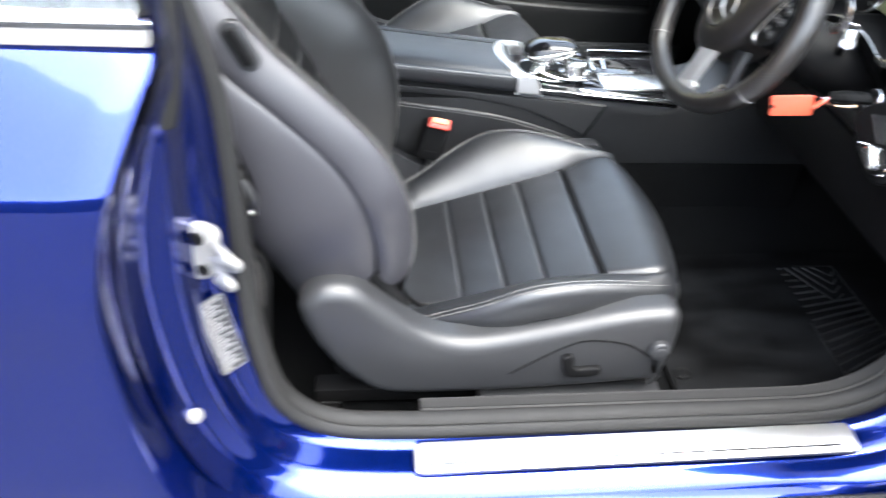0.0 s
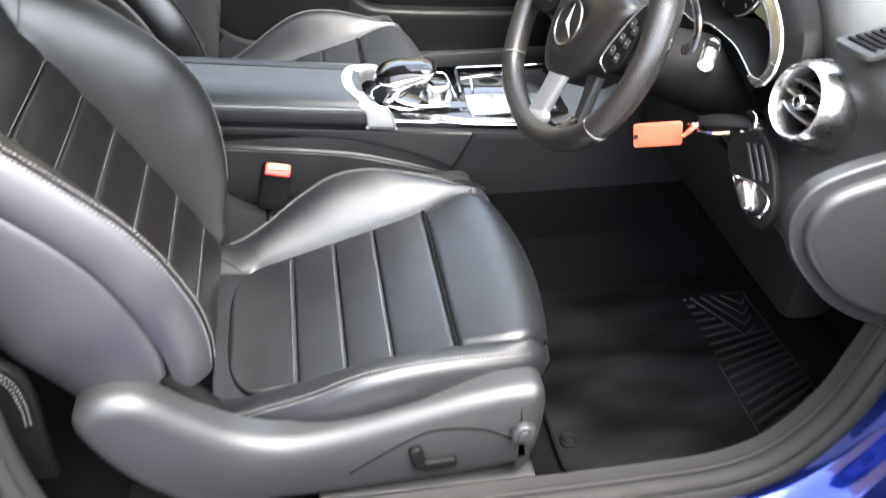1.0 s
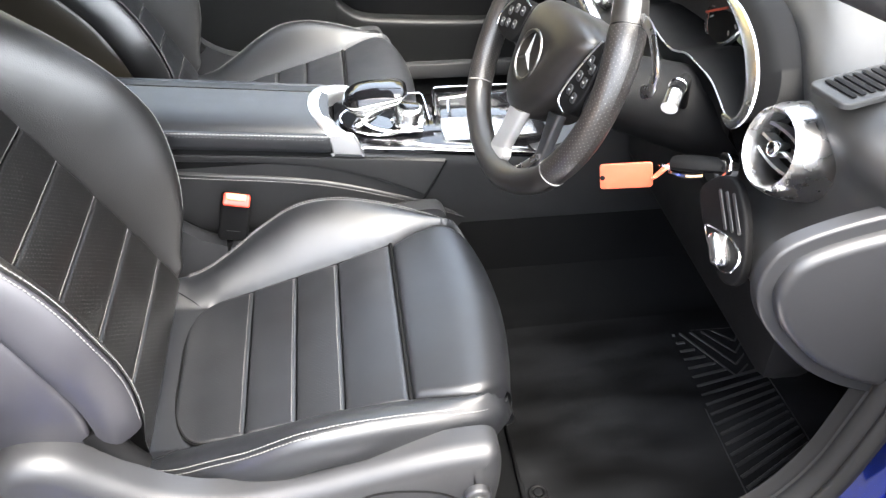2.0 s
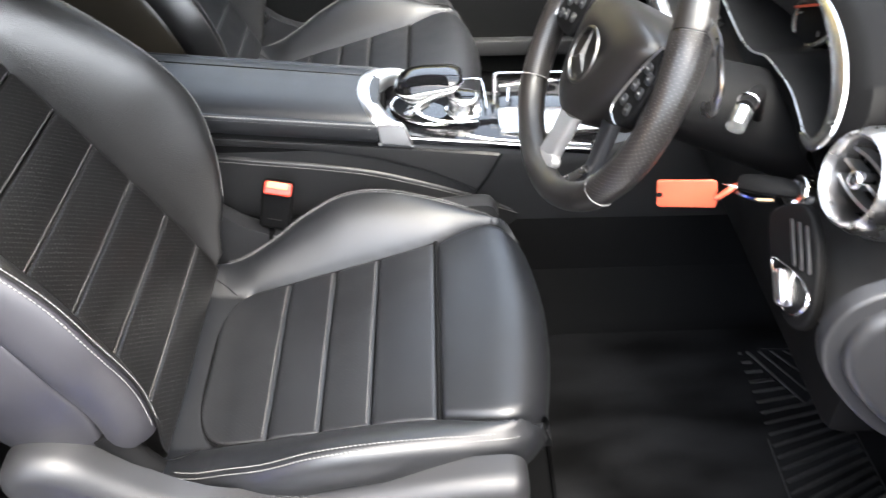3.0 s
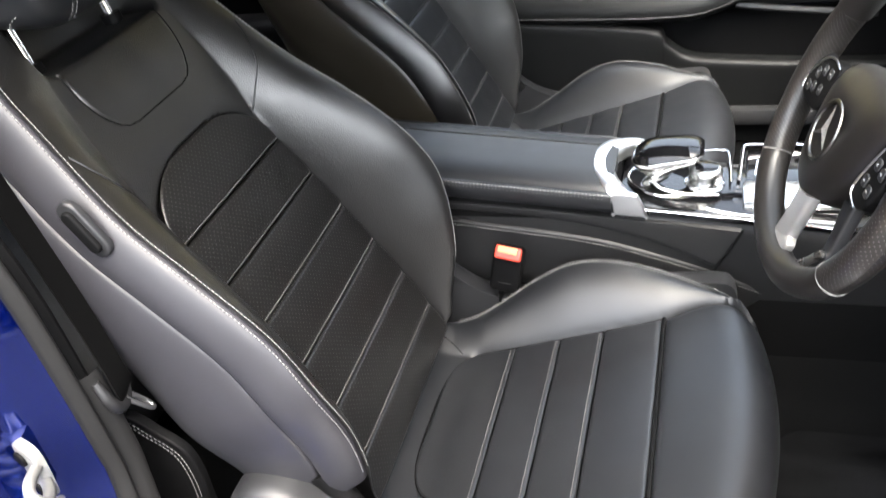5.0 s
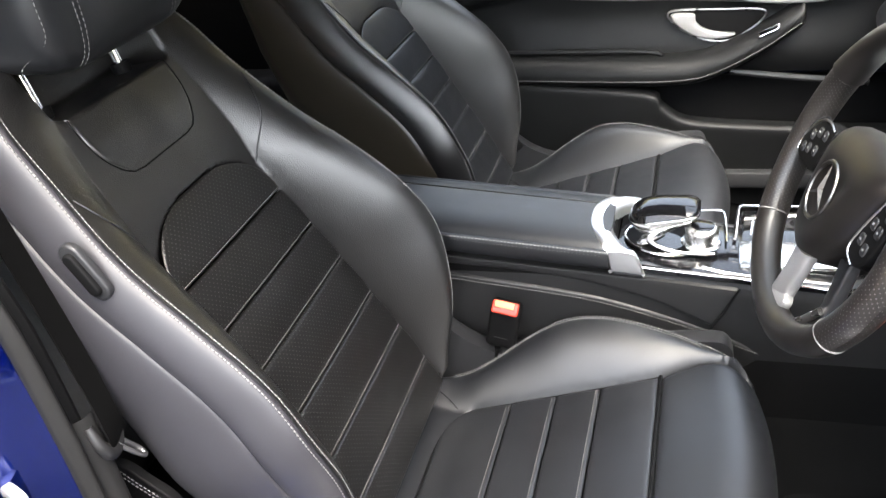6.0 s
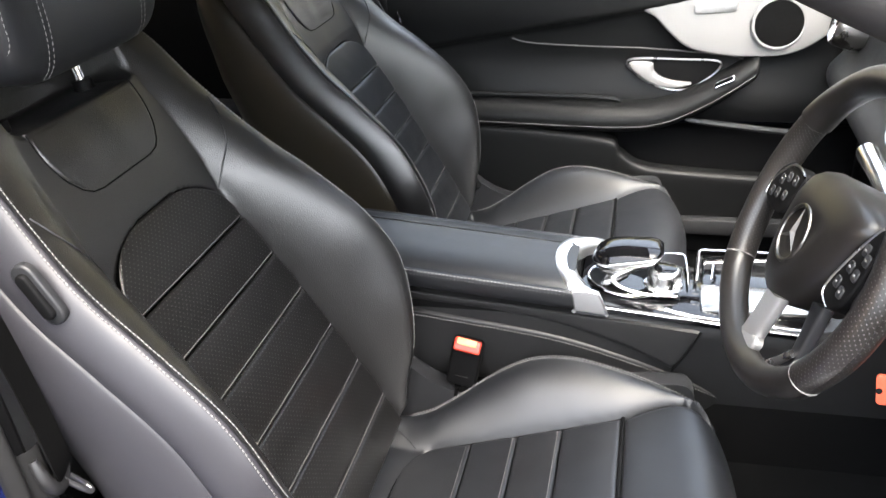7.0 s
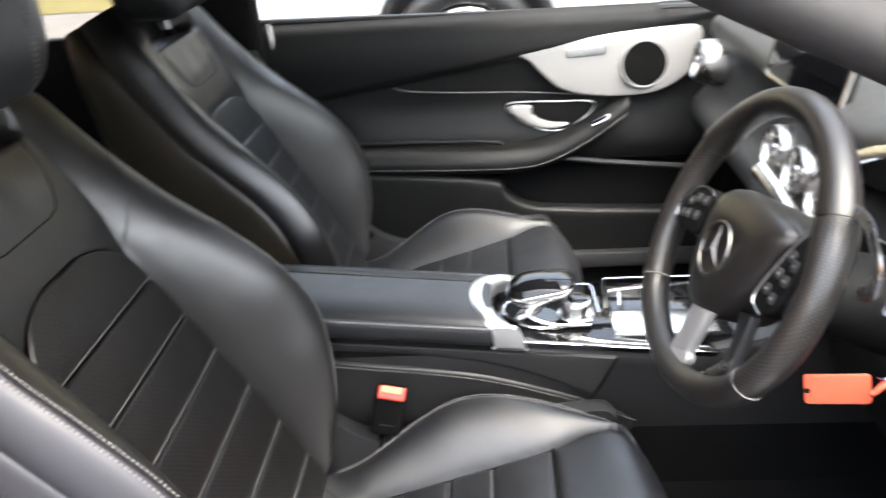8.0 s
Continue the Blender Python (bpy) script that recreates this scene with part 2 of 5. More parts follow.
def stitches(lines, step=0.0050, length=0.0036, r=0.00062):
    """Short threads along the given polylines, in one mesh."""
    bm = bmesh.new()
    for line in lines:
        p = even(spline(line, 90) if len(line) > 2 else line, step)
        for a, b in zip(p, p[1:]):
            d = (b - a).normalized()
            q = a + d * length
            mid = (a + q) / 2
            s = d.cross(Vector((0.3, 0.5, 0.8))).normalized()
            w = s.cross(d)
            rows = [[e + rr * (s * c0 + w * s0) for c0, s0 in ((1, 0), (0, 1), (-1, 0), (0, -1))] for e, rr in ((a, r * 0.5), (mid, r * 1.15), (q, r * 0.5))]
            sheet(rows, closed=True, caps=True, bm=bm)
    return bm


def disc(center, normal, r, thick, n=24, bevel=0.001):
    nz = Vector(normal).normalized()
    ax = nz.cross(Vector((0.1, 0.2, 1.0))).normalized()
    return plate([(r * math.cos(2 * math.pi * k / n), r * math.sin(2 * math.pi * k / n)) for k in range(n)], center, ax, nz.cross(ax), thick, bevel)


def ring(center, normal, r, minor, n=36, segs=10, flat=1.0):
    nz = Vector(normal).normalized()
    ax = nz.cross(Vector((0.1, 0.2, 1.0))).normalized()
    ay = nz.cross(ax)
    return tube([Vector(center) + r * (math.cos(2 * math.pi * k / n) * ax + math.sin(2 * math.pi * k / n) * ay) for k in range(n)], minor, segs, closed=True, up=nz, flat=flat)


# ---- seats ----
BACK0, BACK_UP, BACK_OUT = Vector((-0.17, 0, 0.458)), Vector((-0.4437, 0, 0.896)), Vector((0.896, 0, 0.4437))
CUSH_N = Vector((-0.27, 0, 1)).normalized()
edge_y = curve_at([0.0, 0.05, 0.10, 0.165, 0.24, 0.30, 0.40, 0.47, 0.58, 0.665, 0.72], [0.17, 0.185, 0.200, 0.212, 0.226, 0.222, 0.213, 0.203, 0.182, 0.165, 0.135])
edge_h = curve_at([0.0, 0.05, 0.10, 0.165, 0.24, 0.30, 0.40, 0.47, 0.58, 0.665, 0.72], [0.0, 0.025, 0.062, 0.095, 0.113, 0.110, 0.078, 0.048, 0.019, 0.004, -0.01])
panel_w = curve_at([0.0, 0.10, 0.20, 0.34, 0.405, 0.455, 0.488, 0.526, 0.556, 0.72], [0.168, 0.166, 0.157, 0.140, 0.130, 0.125, 0.124, 0.122, 0.120, 0.09])
BACK_LINES = [0.012, 0.065, 0.133, 0.203, 0.274, 0.339, 0.405, 0.487]
cush_y = curve_at([-0.24, -0.15, -0.09, -0.04, 0.03, 0.08, 0.137, 0.20, 0.235, 0.248, 0.256], [0.17, 0.190, 0.205, 0.221, 0.230, 0.228, 0.219, 0.204, 0.190, 0.179, 0.166])
cush_h = curve_at([-0.24, -0.15, -0.09, -0.04, 0.03, 0.08, 0.137, 0.20, 0.235, 0.248, 0.256], [0.01, 0.02, 0.036, 0.052, 0.068, 0.062, 0.041, 0.008, -0.014, -0.025, -0.040])
cush_w = curve_at([-0.24, -0.15, -0.066, 0.0, 0.063, 0.148, 0.20, 0.25], [0.14, 0.135, 0.140, 0.145, 0.150, 0.160, 0.174, 0.178])
CUSH_LINES = [-0.162, -0.067, 0.0, 0.063, 0.143]


def on_back(y, s, h):
    return BACK0 + BACK_UP * s + BACK_OUT * h + Vector((0, y, 0))


def on_cushion(x, y, h):
    h += 0.026 * min(1.5, max(0.0, (-0.115 - x) / 0.085)) ** 2       # the cushion sweeps up to the backrest
    return Vector((x, y, 0.48 + 0.27 * x)) + CUSH_N * h


def arch(s, lo, hi, w, e=2.4):
    if s <= lo:
        return w
    f = min(1.0, (s - lo) / (hi - lo))
    return w * max(0.0, 1 - f**e) ** (1 / e)


def back_panel_w(s):
    return arch(s, 0.395, 0.488, panel_w(min(s, 0.40)) * (1.0 if s < 0.40 else 0.985))


def cushion_panel_w(x):
    return arch(-x, 0.105, 0.163, cush_w(x), 3.0)


def back_h(y, s):
    w, e, he = panel_w(s), edge_y(s), edge_h(s)
    t = min(1.0, max(0.0, (abs(y) - w) / max(e - w, 0.004)))
    h = he * (0.30 * t + 0.70 * math.sin(t * math.pi / 2)) - 0.006 * math.exp(-((t / 0.09) ** 2)) * min(1.0, max(0.0, (0.50 - s) / 0.05))
    h += 0.010 * math.sin(math.pi * t) * min(1, he / 0.06)
    pw = back_panel_w(s)
    if s < 0.488:
        h -= 0.012 * min(1.0, max(0.0, (pw + 0.001 - abs(y)) / 0.004))
    # hollow behind the inset panel below the head restraint
    if s > 0.618:
        f = min(1, (s - 0.618) / 0.03) * min(1, max(0, (0.112 - abs(y)) / 0.02))
        h -= 0.060 * f * f * (3 - 2 * f)
    h -= 0.03 * max(0.0, 1 - s / 0.03)
    return h + 0.0012 * min(1.0, max(0.0, (s - 0.05) / 0.05)) * noise.noise(Vector((y * 14, s * 14, 3.1)))


def cushion_h(x, y):
    w, e, he = cush_w(x), cush_y(x), cush_h(x)
    t = min(1.0, max(0.0, (abs(y) - w) / max(e - w, 0.004)))
    fore = min(1.0, max(0.0, (x + 0.165) / 0.05))
    h = he * (0.45 * t + 0.55 * math.sin(t * math.pi / 2)) + 0.008 * fore * math.sin(math.pi * t) - 0.005 * fore * math.exp(-((t / 0.1) ** 2)) - 0.005 * (1 - fore) * (1 - t)
    if x > -0.165:
        h -= 0.012 * min(1.0, (x + 0.165) / 0.03) * min(1.0, max(0.0, (cushion_panel_w(x) + 0.003 - abs(y)) / 0.004))
    if x > 0.143:
        h -= 0.02 * min(1.0, max(0.0, (cush_w(x) - abs(y)) / 0.006)) * min(1, (x - 0.143) / 0.01)
    h -= 0.07 * max(0.0, (x - 0.232) / 0.024) * min(1.0, max(0.0, (cush_w(x) - 0.016 - abs(y)) / 0.02))
    return h + 0.0012 * min(1.0, max(0.0, (x + 0.12) / 0.05)) * noise.noise(Vector((x * 12, y * 12, 7.7)))


def pillow(lo, hi, half, place, nu=44, nv=14, rise=0.0026, edge=0.0045, height=None):
    """A padded strip between the lines lo and hi, half(v) wide to each side, its rim drawn down into the seams."""
    rows, uvs = [], []
    for j in range(nv + 1):
        f = 0.5 - 0.5 * math.cos(math.pi * j / nv)
        v = lo + (hi - lo) * f
        hw = max(half(v), 0.004)
        r, q = [], []
        for i in range(nu + 1):
            y = -hw + 2 * hw * (0.5 - 0.5 * math.cos(math.pi * i / nu))
            d = min(v - lo, hi - v, hw - abs(y))
            e = min(1.0, max(0.0, d) / edge)
            h = -0.001 - rise + rise * math.sqrt(max(0.0, 1 - (1 - e) ** 2)) + 0.0022 * math.sin(math.pi * f) + 0.0008 * noise.noise(Vector((y * 25, v * 25, lo * 50)))
            r.append(place(y, v, h + (height(y, v) if height else 0)))
            q.append((y, v))
        rows.append(r)
        uvs.append(q)
    return sheet(rows, uvs=uvs)


def build_seat(label, outer_mat, roll_mat, panel_mat, deep=0.0):
    seat = thing("front_seat", (-0.02, 0, 0.30), label, "car seat", "front seats")
    # backrest: padded front, then the side roll, then the vinyl back shell
    rows = []
    levels = [0.72 * k / 240 for k in range(241)]
    for s in levels:
        e = edge_y(s)
        rows.append([on_back(e * (-1 + 2 * i / 150), s, back_h(e * (-1 + 2 * i / 150), s)) for i in range(151)])
    back = part("backrest", sheet(rows), GRAINED, seat, "black grained leather backrest cover", sharp=60)
    for side, name in ((-1, "near"), (1, "far")):
        rows = []
        for k in range(61):
            s = 0.09 + 0.63 * k / 60
            e, h = edge_y(s), edge_h(s)
            low = max(0.0, 1 - (s - 0.09) / 0.10)
            thick = 0.058 * (1 - 0.12 * low)
            sec = [(e - 0.004, h - 0.003), (e + 0.003, h - 0.0032), (e + 0.0095, h - 0.0105), (e + 0.0150, h - 0.024), (e + 0.0185, h - thick * 0.7), (e + 0.0165, h - thick), (e + 0.006, h - thick - 0.006)]
            rows.append([on_back(side * y, s, hh) for y, hh in spline_2d(sec, 14)])
        part("side_roll", sheet(rows), roll_mat, back, "smooth black leather side roll")
    rows = []
    for k in range(61):
        s = 0.075 + 0.645 * k / 60
        e, h = edge_y(s), edge_h(s)
        top = max(0.0, (s - 0.55) / 0.17)
        rear = -0.105 - deep + 0.03 * top
        f = min(1.0, (s - 0.075) / 0.07)
        hh = h - 0.058 - 0.004 * (1 - f)
        sec = [(e + 0.004, hh - 0.004), (e + 0.0155, hh - 0.007), (e + 0.020, hh * 0.6 + rear * 0.4), (e + 0.008, hh * 0.2 + rear * 0.8), (e - 0.03, rear - 0.012), (0.10, rear - 0.022), (0, rear - 0.025)]
        half = spline_2d(sec, 30)
        rows.append([on_back(-y, s, q) for y, q in half] + [on_back(y, s, q) for y, q in half[-2::-1]])
    part("back_shell", sheet(rows), outer_mat, back, "smooth dark vinyl back shell")
    # perforated centre panels with their cross seams
    for lo, hi in zip(BACK_LINES, BACK_LINES[1:]):
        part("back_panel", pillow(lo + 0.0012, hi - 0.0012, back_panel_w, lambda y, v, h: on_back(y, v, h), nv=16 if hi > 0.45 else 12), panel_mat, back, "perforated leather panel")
    lines = [[on_back(-back_panel_w(s) + 0.003, s + 0.0045, 0.0012), on_back(-0.5 * back_panel_w(s), s + 0.0045, 0.0020), on_back(0, s + 0.0045, 0.0022), on_back(0.5 * back_panel_w(s), s + 0.0045, 0.0020), on_back(back_panel_w(s) - 0.003, s + 0.0045, 0.0012)] for s in BACK_LINES[1:-1]]
    stuff(part("cross_stitching", stitches(lines, 0.0042, 0.0030, 0.0007), THREAD_DIM, back, "fine grey cross stitching"))
    edge = [[on_back(side * (edge_y(s) + o), s, edge_h(s) + 0.0012 - 0.9 * max(0.0, o)) for s in [0.105 + 0.575 * k / 40 for k in range(41)]] for side in (-1, 1) for o in (-0.003, 0.0045)]
    stuff(part("edge_stitching", stitches(edge, r=0.00070), THREAD, back, "light grey double edge stitching"))
    for side in (-1, 1):
        seam = [on_back(side * w, s, back_h(side * w, s) + 0.0005) for s, w in ((0.452, 0.124), (0.475, 0.136), (0.50, 0.155), (0.53, 0.169), (0.556, 0.178))]
        part("shoulder_seam", tube(spline(seam, 24), 0.0011, 6), LEATHER, back)
    # inset panel below the head restraint, drawn into its seam
    inset_w = curve_at([0.537, 0.5385, 0.543, 0.555, 0.58, 0.60, 0.624], [0.046, 0.057, 0.067, 0.079, 0.091, 0.094, 0.093])
    part("inset_panel", pillow(0.537, 0.624, inset_w, on_back, nu=60, nv=30, rise=0.0040, edge=0.005, height=lambda y, v: back_h(y, min(v, 0.617)) + 0.0006), GRAINED, back, "inset leather panel below the head restraint")
    rim = [(-inset_w(s), s) for s in [0.622 - 0.085 * k / 30 for k in range(31)]]
    rim += [(-y, s) for y, s in rim[::-1]]
    part("inset_seam", tube([on_back(y * 1.01, s, back_h(y, min(s, 0.617)) + 0.0002) for y, s in rim], 0.0009, 6), DARK, back)
    # release catch on the shoulder
    c = on_back(-0.2165, 0.497, 0.022)
    m = Matrix.Translation(c) @ Matrix(((-0.4437, 0.896, 0), (0, 0, -1), (0.896, 0.4437, 0))).to_4x4()
    bez = plate(rounded(0.066, 0.026, 0.0125), (0, 0, 0), (1, 0, 0), (0, 1, 0), 0.008, 0.003)
    bez.transform(m)
    catch = part("release_catch", bez, PLASTIC, back, "oval black plastic release catch")
    lev = plate(rounded(0.050, 0.014, 0.0068), (0, 0, 0.007), (1, 0, 0), (0, 1, 0), 0.006, 0.003)
    lev.transform(m)
    part("catch_lever", lev, DARK, catch)
    # head restraint: a rounded pad on two chrome posts
    def on_rest(y, s, h):
        return Vector((-0.455 + h - 0.06 * (s + 0.1), y, 1.168 + s))

    def pw(v, e):
        return math.copysign(abs(v) ** e, v)
    rows = []
    for k in range(33):
        a = -math.pi / 2 + math.pi * k / 32
        s = 0.106 * pw(math.sin(a), 0.62)
        w, d = 0.138 * max(0.02, math.cos(a)) ** 0.36, 0.062 * max(0.02, math.cos(a)) ** 0.50
        row = []
        for i in range(64):
            b = 2 * math.pi * i / 64
            y, h = w * pw(math.cos(b), 0.48), d * pw(math.sin(b), 0.48)
            row.append(on_rest(y, s, h + (1.4 * y * y if h > 0 else 0) * 0.5))
        rows.append(row)
    rest = part("head_restraint", sheet(rows, closed=True, caps=True), LEATHER, seat, "rounded black leather head restraint", sharp=80)

    def front(y, s):
        k = min(1.0, abs(s) / 0.106)
        c = math.sqrt(max(0.0, 1 - k ** (2 / 0.62)))
        w, d = 0.138 * max(0.02, c) ** 0.36, 0.062 * max(0.02, c) ** 0.50
        q = min(1.0, abs(y) / w) ** (1 / 0.48)
        return on_rest(y, s, d * math.sqrt(max(0.0, 1 - q * q)) ** 0.48 + 0.7 * y * y + 0.0008)
    sl = [[front(y, s) for s in (-0.098, -0.085, -0.06, -0.03, 0.0, 0.04, 0.08)] for y in (-0.086, -0.079, 0.079, 0.086, -0.127, 0.127)]
    stuff(part("stitching", stitches(sl, 0.0060, 0.0040, 0.0006), THREAD, rest))
    for y in (-0.078, 0.07):
        part("chrome_post", tube([on_back(y, 0.640, -0.040), on_back(y, 0.70, -0.024)], 0.0058, 12), CHROME, rest, "chrome post")
        part("post_sleeve", tube([on_back(y, 0.60, -0.052), on_back(y, 0.648, -0.0375)], 0.012, 14), DARK, rest, "black post sleeve")
    # cushion
    rows = []
    for k in range(161):
        x = -0.25 + 0.506 * k / 160
        e = cush_y(x)
        row = [on_cushion(x, e * (-1 + 2 * i / 90), cushion_h(x, e * (-1 + 2 * i / 90))) for i in range(91)]
        hh = cush_h(x)
        nose = max(0.0, (x - 0.21) / 0.046) ** 2
        g, d = 1 - 0.8 * nose, 1 - 0.55 * nose
        skirt = [(e + 0.007 * g, hh - 0.004 * d), (e + 0.012 * g, hh - 0.015 * d), (e + 0.012 * g, hh - 0.05 * d), (e - 0.005 - 0.02 * nose, hh - 0.07 * d)]
        rows.append([on_cushion(x, -y, q) for y, q in skirt[::-1]] + row + [on_cushion(x, y, q) for y, q in skirt])
    for dx, sy, dz in ((0.002, 0.94, -0.02), (-0.008, 0.8, -0.05)):        # the nose turns under the thigh support
        rows.append([Vector((p.x + dx, p.y * sy, p.z + dz)) for p in rows[160]])
    cush = part("cushion", sheet(rows), LEATHER, seat, "black leather seat cushion with raised bolsters", sharp=60)
    for n, (lo, hi) in enumerate(zip(CUSH_LINES, CUSH_LINES[1:])):
        part("cushion_panel", pillow(lo + 0.001, hi - 0.001, cushion_panel_w, lambda y, v, h: on_cushion(v, y, h), nv=18 if n == 0 else 14, rise=0.0026, edge=0.0045), (SKYLIT_PERF, LEATHER, SKYLIT_PERF, LEATHER)[n], cush, "leather cushion panel")
    lines = [[on_cushion(x - 0.0045, -cushion_panel_w(x) + 0.004, 0.002), on_cushion(x - 0.0045, 0, 0.0032), on_cushion(x - 0.0045, cushion_panel_w(x) - 0.004, 0.002)] for x in CUSH_LINES[1:-1]]
    stuff(part("cross_stitching", stitches(lines, 0.0042, 0.0030, 0.00055), THREAD_DIM, cush, "light grey cross stitching"))
    edge = [[on_cushion(x, side * (cush_y(x) + o), cush_h(x) + 0.0015 - 0.3 * max(0, o)) for x in [-0.16 + 0.395 * k / 30 for k in range(31)]] for side in (-1, 1) for o in (-0.003, 0.004)]
    stuff(part("edge_stitching", stitches(edge, r=0.00070), THREAD, cush, "light grey double edge stitching"))
    for side in (-1, 1):
        seam = [on_cushion(x, side * y, cushion_h(x, side * y) + 0.0005) for x, y in ((-0.150, 0.138), (-0.165, 0.152), (-0.185, 0.164), (-0.215, 0.170))]
        part("corner_seam", tube(spline(seam, 16), 0.0009, 6), DARK, cush)
    half = [(0.142 - 0.3045 * math.sin(math.pi / 2 * k / 40)) for k in range(41)]
    rim = [(x, -cushion_panel_w(x) - 0.0006) for x in half] + [(x, cushion_panel_w(x) + 0.0006) for x in half[::-1]]
    part("panel_seam", tube([on_cushion(x, y, -0.0032) for x, y in rim], 0.0017, 6), DARK, cush, "dark seam round the cushion panels")
    gap = [on_cushion(0.1452, -0.162 + 0.324 * k / 30, -0.0030) for k in range(31)]
    part("thigh_seam", tube(gap, 0.0030, 8), DARK, cush, "dark gap before the thigh support")
    # thigh support with its rounded nose
    rows, prof = [], [(0.146, -0.018), (0.1468, -0.008), (0.150, 0.0005), (0.158, 0.004), (0.19, 0.006), (0.225, 0.004), (0.250, -0.004), (0.268, -0.020), (0.276, -0.042), (0.272, -0.066), (0.258, -0.080)]
    prof = spline_2d(prof, 34)
    for x, h in prof:
        w = cush_w(min(x, 0.25)) - 0.002 - 0.030 * max(0.0, (x - 0.222) / 0.054) ** 2
        row = []
        for i in range(49):
            y = w * math.sin(math.pi / 2 * (-1 + 2 * i / 48))
            d = min(1.0, (w - abs(y)) / 0.014)
            bow = -0.016 * (y / w) ** 2 * min(1, max(0, (x - 0.20) / 0.07))
            row.append(on_cushion(x + bow, y, h - 0.012 * (1 - math.sqrt(max(0, 1 - (1 - d) ** 2))) + 0.0008 * noise.noise(Vector((x * 20, y * 20, 1)))))
        for end in (0, -1):        # the flanks reach down beside the bolsters
            p = row[end] + CUSH_N * -0.045 * min(1.0, max(0.0, (h + 0.03) / 0.03))
            row.insert(0, p) if end == 0 else row.append(p)
        rows.append(row)
    part("thigh_support", sheet(rows), LEATHER, cush, "smooth leather thigh support", sharp=80)
    # moulded side trim with its switch and knob on the door side
    o = [(-0.318, 0.545), (-0.300, 0.575), (-0.272, 0.586), (-0.235, 0.578), (-0.19, 0.540), (-0.14, 0.502), (-0.085, 0.484), (-0.02, 0.490), (0.06, 0.508), (0.14, 0.527), (0.20, 0.535), (0.232, 0.532), (0.243, 0.505), (0.242, 0.45), (0.232, 0.405), (0.215, 0.392), (0.05, 0.379), (-0.10, 0.374), (-0.195, 0.380), (-0.25, 0.418), (-0.295, 0.480)]
    o = smooth2(o, 110)
    for side in (-1, 1):
        bm = plate([(-side * x, z) for x, z in o], (0, side * 0.222, 0), (-side, 0, 0), (0, 0, 1), 0.045, 0.024, 6)
        trim = part("side_trim", bm, PLASTIC, seat, "moulded black plastic seat side trim", sharp=35)
        if side < 0:
            sw = plate(smooth2([(0.066, 0.458), (0.078, 0.462), (0.084, 0.452), (0.088, 0.436), (0.122, 0.437), (0.128, 0.428), (0.122, 0.421), (0.086, 0.418), (0.074, 0.424), (0.068, 0.44)], 40), (0, -0.266, 0), (1, 0, 0), (0, 0, 1), 0.010, 0.004)
            part("seat_switch", sw, DARK, trim, "black seat adjuster switch")
            knob = part("knob", disc((0.212, -0.262, 0.468), (0, -1, 0), 0.0165, 0.016, 28, 0.004), PLASTIC, trim, "round recliner knob")
            part("knob_insert", disc((0.212, -0.277, 0.468), (0, -1, 0), 0.009, 0.003, 20), PLASTIC, knob)
            gro = tube(spline([(-0.01, -0.2672, 0.422), (0.06, -0.2675, 0.47), (0.10, -0.2675, 0.486), (0.16, -0.2675, 0.478), (0.20, -0.267, 0.452)], 24), 0.0016, 6)
            part("moulded_line", gro, DARK, trim)
    part("hinge_cover", tube(spline([(-0.235, 0.243, 0.525), (-0.195, 0.247, 0.492), (-0.155, 0.249, 0.464), (-0.11, 0.249, 0.440)], 20), lambda f: 0.020 - 0.003 * f, 14, flat=0.8), PLASTIC, seat, "grey plastic cover at the inner hinge")
    part("seat_frame", box(-0.27, 0.225, -0.205, 0.205, 0.345, 0.395, 0.02), DARK, seat, "black seat frame under the cushion")
    for y in (-0.20, 0.20):
        rail = box(-0.30, 0.235, y - 0.018, y + 0.018, 0.318, 0.345, 0.003)
        part("seat_rail", rail, DARK, seat, "black steel seat rail")
    part("rail_end_cover", box(-0.05, 0.24, -0.262, -0.235, 0.352, 0.368, 0.003), PLASTIC, seat)
    part("recliner_cover", tube(spline([(-0.215, -0.205, 0.575), (-0.20, -0.207, 0.548), (-0.182, -0.211, 0.524), (-0.168, -0.211, 0.508)], 16), lambda f: 0.0185 - 0.006 * f, 14), DARK, seat, "folded black cover at the seat hinge")
    for y in (-0.20, 0.20):
        for x in (-0.28, 0.215):
            part("rail_foot", box(x - 0.02, x + 0.02, y - 0.022, y + 0.022, 0.299, 0.320, 0.003), DARK, seat)
    return seat


def spline_2d(pts, n):
    return [(p.x, p.y) for p in spline([(a, b, 0) for a, b in pts], n)]


build_seat("black leather driver seat with perforated centre panels", SHELL, SHELL, PERFORATED)
PLACE = Matrix.Translation((-0.045, 0.75, -0.02)) @ Matrix.Diagonal((1, -1, 1, 1))
# shell and back panels here take the colours with reflected light painted in
build_seat("matching black leather passenger seat beyond the console", WARM_LIT, GRAINED, SKYLIT_PERF, 0.040)
PLACE = Matrix.Identity(4)


# ---- floor, mat and sill ----
def structure(name, bm, mat, label, category, smooth=True, sharp=40):
    return tagged(part(name, bm, mat, None, "", smooth, sharp), label, category, "", "structure")


rows = []
for i in range(41):
    x = -1.3 + 2.4 * i / 40
    z = 0.292 + 0.35 * max(0, x - 0.78) ** 1.1
    rows.append([Vector((x, -0.33 + 1.42 * j / 40, z + 0.003 * noise.noise(Vector((x * 6, j * 0.2, 0))) + 0.10 * math.exp(-(((-0.33 + 1.42 * j / 40 - 0.375) / 0.12) ** 4)))) for j in range(41)])
structure("floor", sheet(rows), CARPET, "black carpeted car floor with a raised tunnel", "carpet")

